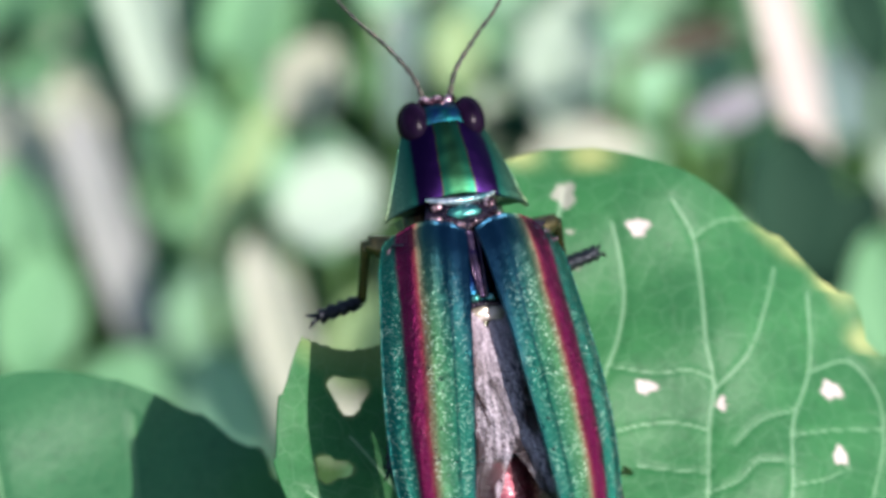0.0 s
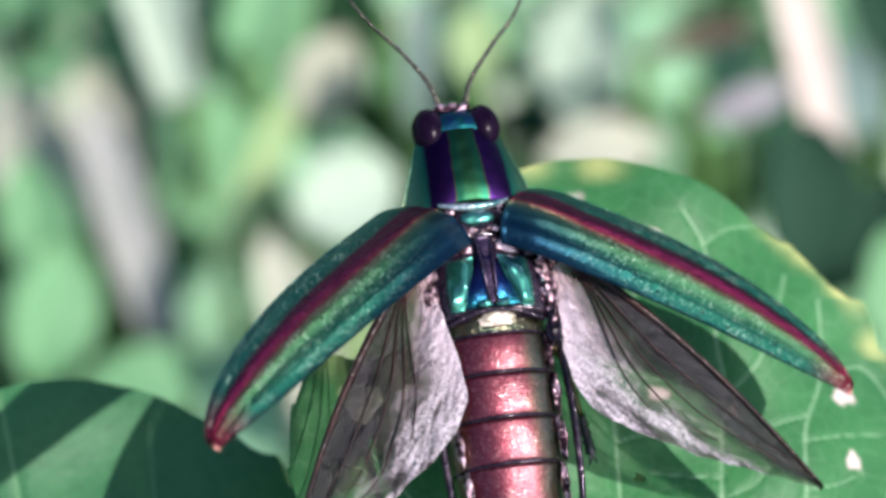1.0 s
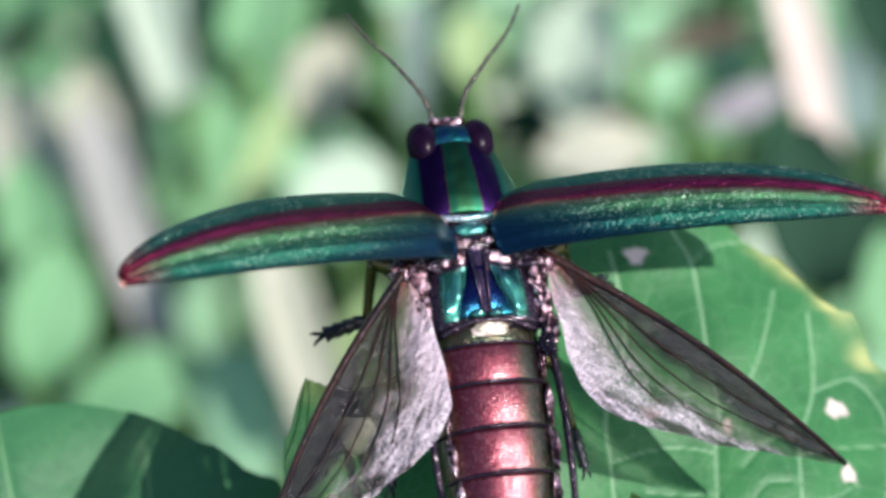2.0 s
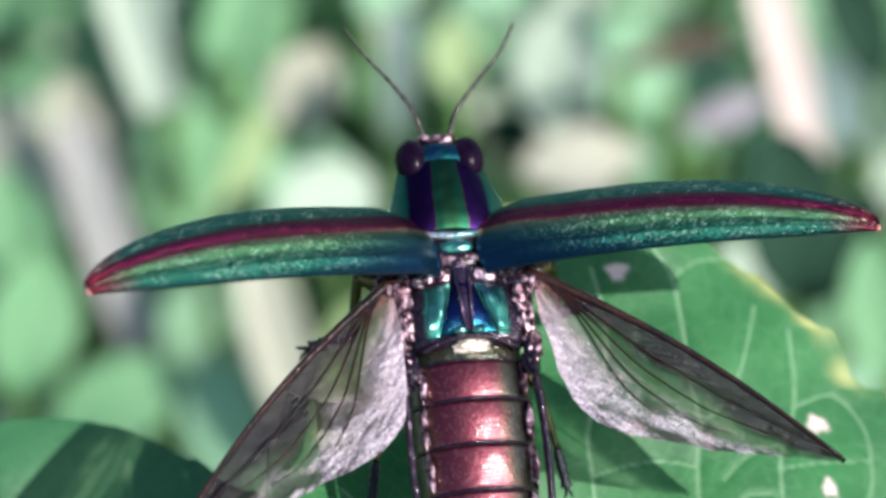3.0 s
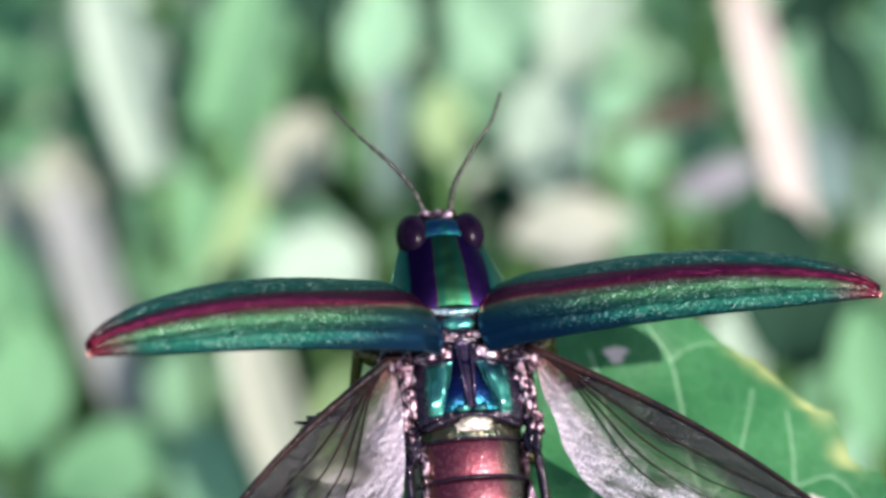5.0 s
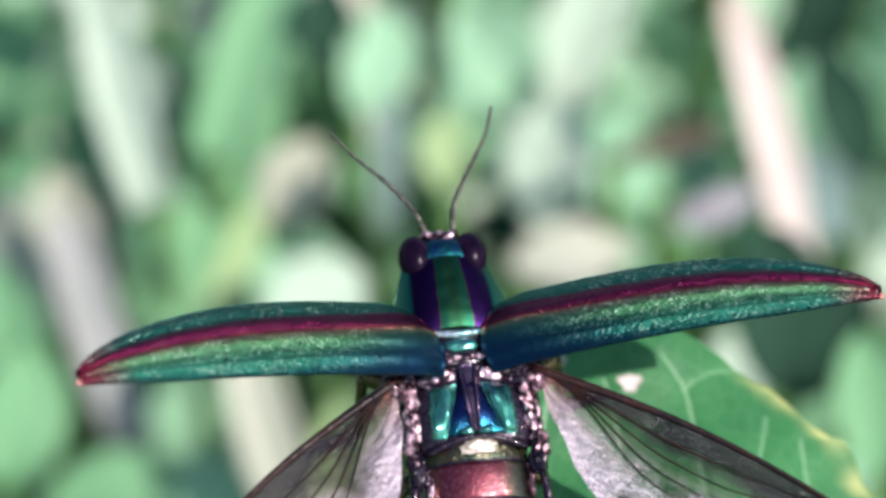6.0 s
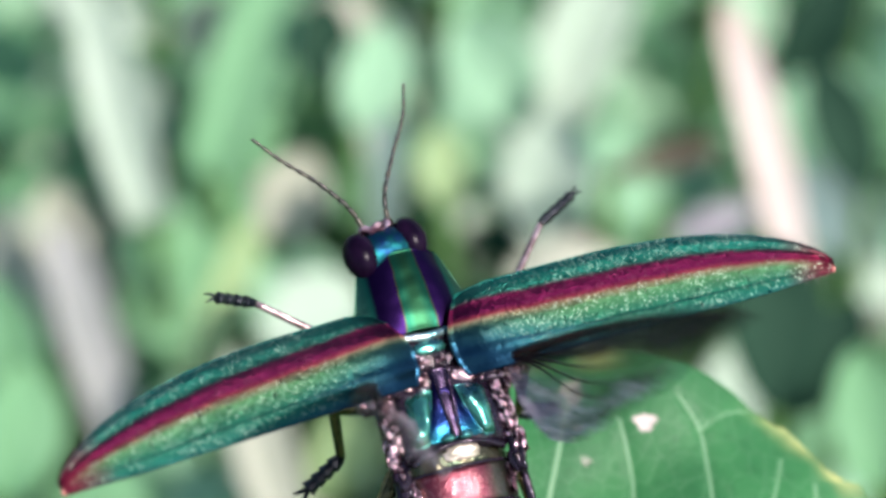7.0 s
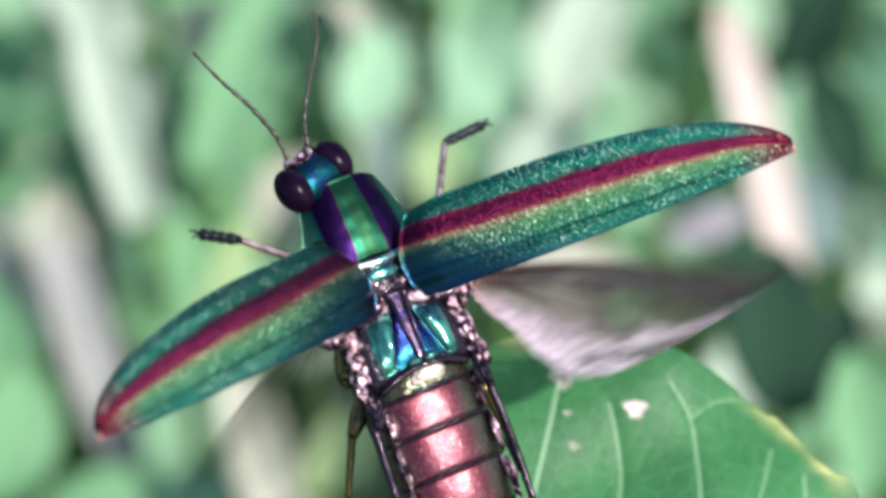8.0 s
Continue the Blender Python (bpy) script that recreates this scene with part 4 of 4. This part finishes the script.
# this leaf faces the sun; a gap's shade is put into its colour
herb_leaf((0.0440, 0.0050, -0.1800), 0.0214, 0.0135, 0, SHADE_GREEN, "herb leaf coloured near-black green to stand for a shaded gap", 0.1, 0, 7200)
herb_leaf((0.0346, 0.0294, -0.2300), 0.0185, 0.0040, 75, BROWN, "brown curled dead leaf", 0.1, 0, 9820)
herb_leaf((-0.0659, 0.0037, -0.2900), 0.0218, 0.0109, -20, GRASS, "mid-green herb leaf in full sun", 0.1, 0, 11090)
herb_leaf((-0.0623, 0.0288, -0.2900), 0.0218, 0.0082, 80, GRASS, "mid-green herb leaf in full sun", 0.1, 0, 14500)
herb_leaf((-0.0350, -0.0181, -0.2900), 0.0237, 0.0127, 40, LIGHT_GREEN, "light green herb leaf in full sun", 0.1, 0, 8460)
herb_leaf((-0.0122, 0.0196, -0.2900), 0.0200, 0.0082, 60, SHADE_GREEN, "herb leaf coloured near-black green to stand for a shaded gap", 0.1, 0, 5070)
herb_leaf((0.0166, 0.0202, -0.2800), 0.0268, 0.0080, 85, SHADE_GREEN, "herb leaf coloured near-black green to stand for a shaded gap", 0.1, 0, 5830)
herb_leaf((-0.0669, -0.0109, -0.2900), 0.0200, 0.0119, -40, GRASS, "light green herb leaf in full sun", 0.1, 0, 12380)
herb_leaf((-0.0405, -0.0071, -0.2800), 0.0232, 0.0143, 15, GRASS, "mid-green herb leaf in full sun", 0.1, 0, 7539)
herb_leaf((0.0360, 0.0228, -0.2900), 0.0237, 0.0109, -70, GRASS, "mid-green herb leaf in full sun", 0.1, 0, 9380)
herb_leaf((0.0665, 0.0270, -0.3000), 0.0278, 0.0139, -40, BLUE_GREEN, "mid-green herb leaf in full sun", 0.1, 0, 14980)
herb_leaf((-0.0700, 0.0465, -0.3000), 0.0242, 0.0139, 20, GRASS, "mid-green herb leaf in full sun", 0.1, 0, 18660)
herb_leaf((0.0634, 0.0538, -0.2900), 0.0273, 0.0119, 30, SHADE_GREEN, "herb leaf coloured near-black green to stand for a shaded gap", 0.1, 0, 18670)
herb_leaf((-0.0158, 0.0489, -0.2600), 0.0146, 0.0095, 0, SHADE_GREEN, "herb leaf coloured near-black green to stand for a shaded gap", 0.1, 0, 10130)
herb_leaf((0.0529, 0.0008, -0.2000), 0.0180, 0.0098, 30, SHADE_GREEN, "herb leaf coloured near-black green to stand for a shaded gap", 0.1, 0, 8040)
herb_leaf((0.0631, 0.0361, -0.2600), 0.0223, 0.0103, -20, SHADE_GREEN, "herb leaf coloured near-black green to stand for a shaded gap", 0.1, 0, 15520)
herb_leaf((-0.0468, -0.0240, -0.3000), 0.0223, 0.0139, 20, LIGHT_GREEN, "light green herb leaf in full sun", 0.1, 0, 11350)
grass_blade((-0.0270, 0.0457, -0.2620), 0.0360, 0.0125, 17, GRASS, "broad mid-green grass blade leaning over", 0.1, 0, 9431)
herb_leaf((-0.0081, 0.0440, -0.2620), 0.0170, 0.0120, 20, LIGHT_GREEN, "light green herb leaf in full sun", 0.1, 0, 521)
herb_leaf((-0.0160, 0.0515, -0.2680), 0.0170, 0.0110, 60, FADED, "withered beige-green herb leaf", 0.1, 0, 522)
herb_leaf((-0.0388, -0.0105, -0.2750), 0.0210, 0.0130, 15, LIGHT_GREEN, "light green herb leaf in full sun", 0.1, 0, 523)
herb_leaf((-0.0314, -0.0251, -0.2500), 0.0220, 0.0130, -20, LIGHT_GREEN, "light green herb leaf in full sun", 0.1, 0, 524)
herb_leaf((-0.0608, -0.0100, -0.2500), 0.0220, 0.0140, 10, GRASS, "mid-green herb leaf in full sun", 0.1, 0, 525)
herb_leaf((-0.0624, 0.0034, -0.2500), 0.0200, 0.0120, -10, GRASS, "mid-green herb leaf in full sun", 0.1, 0, 526)
herb_leaf((-0.0121, -0.0125, -0.2500), 0.0160, 0.0100, 30, YELLOW_GREEN, "yellow-green herb leaf in full sun", 0.1, 0, 527)
herb_leaf((-0.0186, -0.0253, -0.2460), 0.0160, 0.0100, 80, FADED, "withered beige-green herb leaf", 0.1, 0, 528)
herb_leaf((-0.0478, -0.0220, -0.2550), 0.0220, 0.0130, 70, GRASS, "mid-green herb leaf in full sun", 0.1, 0, 529)
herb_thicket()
big_leaf, low_leaf = build_shrub()
head, cases, wings, antennae, legs = build_beetle()

# spread and lift of the wing cases, in degrees
CASE_RIGHT = [(0, 4.0, 5.0), (0.2, 11.5, 6.5), (0.4, 23.3, 3.5), (0.6, 38.7, 0.0), (0.8, 50.6, -1.2), (1, 60.9, -2.4), (1.2, 66.9, 2.7), (2.3, 88.4, 17.7), (2.5, 88.7, 17.4), (3, 85.6, 19.0), (3.5, 85.3, 18.3), (4, 85.2, 21.6), (4.5, 86.6, 21.0), (6, 89.9, 18.8), (6.5, 91.3, 16.7), (7, 89.2, 14.8), (7.5, 85.5, 22.4), (8, 84.5, 30.2)]
CASE_LEFT = [(0, 9.0, 4.0), (0.2, 16.0, 6.5), (0.4, 26.0, 10.0), (0.6, 36.0, 15.0), (0.8, 47.8, 20.4), (1, 52.8, 21.6), (1.2, 56.9, 24.3), (2.3, 81.9, 27.0), (2.5, 81.6, 26.3), (3, 79.8, 25.3), (3.5, 79.7, 24.6), (4, 80.7, 25.4), (4.5, 81.7, 24.7), (6, 84.8, 22.8), (6.5, 83.7, 15.8), (7, 82.4, 12.9), (7.5, 80.9, 16.9), (8, 82.5, 27.9)]
ANTENNA_RIGHT = [(0, -8), (2.5, -7), (3, -7), (3.5, -6), (4, -5), (4.5, -4), (6, 3), (6.5, -1), (7, -3), (7.5, -10), (8, -16)]
ANTENNA_LEFT = [(0, -1), (2.5, -3), (3, -4), (3.5, -3), (4, -3), (4.5, 0), (6, 3), (6.5, 2), (7, 0), (7.5, -12), (8, -27)]
WING_RIGHT = [(0, 5, 0), (0.2, 10, 0), (0.4, 17, -4), (0.6, 28, -6), (0.8, 38, -6), (1.0, 42, -5), (1.2, 45, -2), (2.3, 48, 2), (2.5, 50, 2), (3.5, 52, 4), (4.0, 50, 0), (4.5, 54, 6), (5.8, 52, 2), (6.0, 56, 6)]
WING_LEFT = [(0, 5, 0), (0.2, 8, 0), (0.4, 12, 0), (0.6, 20, 0), (0.8, 27, 0), (1.0, 31, 0), (1.2, 33, 2), (2.3, 36, 2), (2.5, 40, 2), (3.5, 45, 6), (4.0, 43, 2), (4.5, 48, 8), (5.8, 46, 4), (6.0, 52, 8)]


CASE_ROLL_RIGHT = [(0, 0), (0.4, 0), (1, 2), (2.3, 3), (6, 2), (6.5, -4), (7, -12), (7.5, -15), (8, -18)]
CASE_ROLL_LEFT = [(0, 0), (0.4, 0), (1, 2), (2.3, 0), (6, -2), (6.5, -3), (7, -6), (7.5, -8), (8, -12)]
HEAD_TURN = [(0, 0, 0, 0, 0), (6, 0, 0, 0, 0), (6.5, -0.0002, 0.0002, 4, 2), (7, -0.0004, 0.0005, 8, 4), (7.5, -0.0006, 0.0007, 12, 6), (8, -0.0009, 0.0008, 16, 8)]


def between(rows, t):
    """The values of rows at t seconds."""
    return [float(np.interp(t, [r[0] for r in rows], [r[k] for r in rows])) for k in range(1, len(rows[0]))]


def head_pose(t):
    x, y, swing, roll = between(HEAD_TURN, t)
    return pose(x, y + 0.0045, -0.0016, 0, roll, swing) @ pose(0, -0.0045, 0.0016)


def case_pose(side, t, spread, lift):
    back = 0.0006 * max(0.0, 1 - spread / 48)          # closed cases sit further back on the thorax
    roll = between(CASE_ROLL_RIGHT if side > 0 else CASE_ROLL_LEFT, t)[0]
    return pose(side * 0.0020, -0.0023 - back, 0.0003) @ pose(0, 0, 0, 0, 0, side * spread) @ pose(0, 0, 0, -lift, 0, 0) @ pose(0, 0, 0, 0, side * roll, 0)


def wing_pose(side, spread, lift, roll):
    return pose(side * 0.0043, -0.0038, -0.0002) @ pose(0, 0, 0, 0, 0, side * spread) @ pose(0, 0, 0, -lift, 0, 0) @ pose(0, 0, 0, 0, side * roll, 0)


BEAT = {1: ((68, -45), (67, 8), (60, 72), (64, 6)), -1: ((40, -86), (62, -12), (58, 68), (68, -2))}
SLACK = {194: 0.3, 196: 0.3}          # weak strokes
FRONT_LEG = {1: [(6.9, -8, -5, -1, -7), (7.0, -6.2, -2.6, -1.4, -7.0), (7.5, -1.1, 6.3, -21.7, -3.1), (8.0, -4.9, 19.0, -29.8, -29.5)],
             -1: [(6.9, 21, 26, 6, 1), (7.0, 21.5, 27.6, 6.1, 0.2), (7.5, 23.3, 38.9, 9.1, -3.8), (8.0, 29.0, 47.9, -9.3, -13.3)]}


def motions():
    walk(beetle, [
        (0, PLACE @ pose(0.00122, 0.00397, 0.00056, -17.63, 13.70, 7.01)),
        (0.5, PLACE @ pose(0.00110, 0.00359, 0.00070, -18.04, 13.45, 6.79)),
        (1, PLACE @ pose(0.00092, 0.00318, 0.00078, -20.01, 13.41, 5.50)),
        (2.5, PLACE @ pose(0.00074, 0.00220, 0.00053, -23.16, 12.91, 4.13)),
        (3, PLACE @ pose(0.00100, 0.00194, 0.00043, -23.40, 10.89, 3.48)),
        (3.5, PLACE @ pose(0.00107, 0.00148, 0.00050, -22.92, 11.60, 2.87)),
        (4, PLACE @ pose(0.00131, 0.00125, 0.00054, -22.59, 12.00, 2.60)),
        (4.5, PLACE @ pose(0.00158, 0.00116, 0.00059, -22.39, 13.24, 2.45)),
        (6, PLACE @ pose(0.00199, 0.00168, 0.00141, -21.21, 11.23, 4.74)),
        (6.5, PLACE @ pose(0.00119, 0.00161, 0.00253, -16.77, 16.11, 7.32)),
        (7, PLACE @ pose(-0.00012, 0.00255, 0.00442, -11.17, 20.16, 12.37)),
        (7.5, PLACE @ pose(-0.00166, 0.00454, 0.00538, -10.31, 21.69, 16.96)),
        (8, PLACE @ pose(-0.00316, 0.00766, 0.00564, -4.67, 23.00, 21.68))])
    walk(big_leaf, [(t, big_leaf_pose(*row)) for t, *row in LEAF_ROWS])
    walk(low_leaf, [(t, low_leaf_pose(*row)) for t, *row in LEAF_ROWS])
    for side, rows in ((1, CASE_RIGHT), (-1, CASE_LEFT)):
        walk(cases[side], [(t, case_pose(side, t, a, b)) for t, a, b in rows])
    for side, rows in ((1, WING_RIGHT), (-1, WING_LEFT)):
        keys = [(t, wing_pose(side, a, b, 0)) for t, a, b in rows]
        for k in range(185, 241):          # a quarter beat every thirtieth of a second: down, mid, up, mid
            grow = min(1, (k - 184) / 9)
            spread, lift = BEAT[side][k % 4]
            grow *= SLACK.get(k, 1)
            if k >= 239 and side > 0:
                spread, lift = 72, -30 + 26 * (k - 239)
            keys.append((k / 30, wing_pose(side, 57 + (spread - 57) * grow, 7 + (lift - 7) * grow, 0)))
        walk(wings[side], keys)
    walk(head, [(t, head_pose(t)) for t, *_ in HEAD_TURN])
    for side in (1, -1):
        walk(antennae[side], [(t, head_pose(t) @ pose(side * 0.00095, 0.0075, -0.0014, 0, 0, a)) for t, a in (ANTENNA_RIGHT if side > 0 else ANTENNA_LEFT)])
        front, foot, ankle = legs[side, "front"]
        rest = pose(side * 0.0018, 0.0025, -0.0040, 0, 0, side * -118)
        drawn = pose(side * 0.0020, 0.0025, -0.0038, 0, 0, side * -72)
        half = pose(side * 0.0022, 0.0025, -0.0032, 0, 0 if side > 0 else 20, side * -28)
        walk(front, [(0, rest), (6.3, rest), (6.5, drawn), (6.67, half)] + [(t, pose(side * 0.0022, 0.0025, -0.0030, 0, b, a)) for t, a, b, _, _ in FRONT_LEG[side]])
        walk(foot, [(0, Matrix.Translation(ankle)), (6.3, Matrix.Translation(ankle))] + [(t, Matrix.Translation(ankle) @ pose(0, 0, 0, 0, d, c)) for t, _, _, c, d in FRONT_LEG[side]])
        walk(legs[side, "middle"][0], [(0, pose(side * 0.0026, -0.0035, -0.0034)), (6.2, pose(side * 0.0026, -0.0035, -0.0034)), (7.0, pose(side * 0.0026, -0.0035, -0.0034, 0, 0, side * -20)), (7.4, pose(side * 0.0026, -0.0035, -0.0034, 0, 0, side * -60)), (8.0, pose(side * 0.0022, -0.0035, -0.0036, 0, 0, side * -78))])
        walk(legs[side, "hind"][0], [(0, pose(side * 0.0024, -0.0075, -0.0036)), (8.0, pose(side * 0.0024, -0.0075, -0.0036))])


motions()
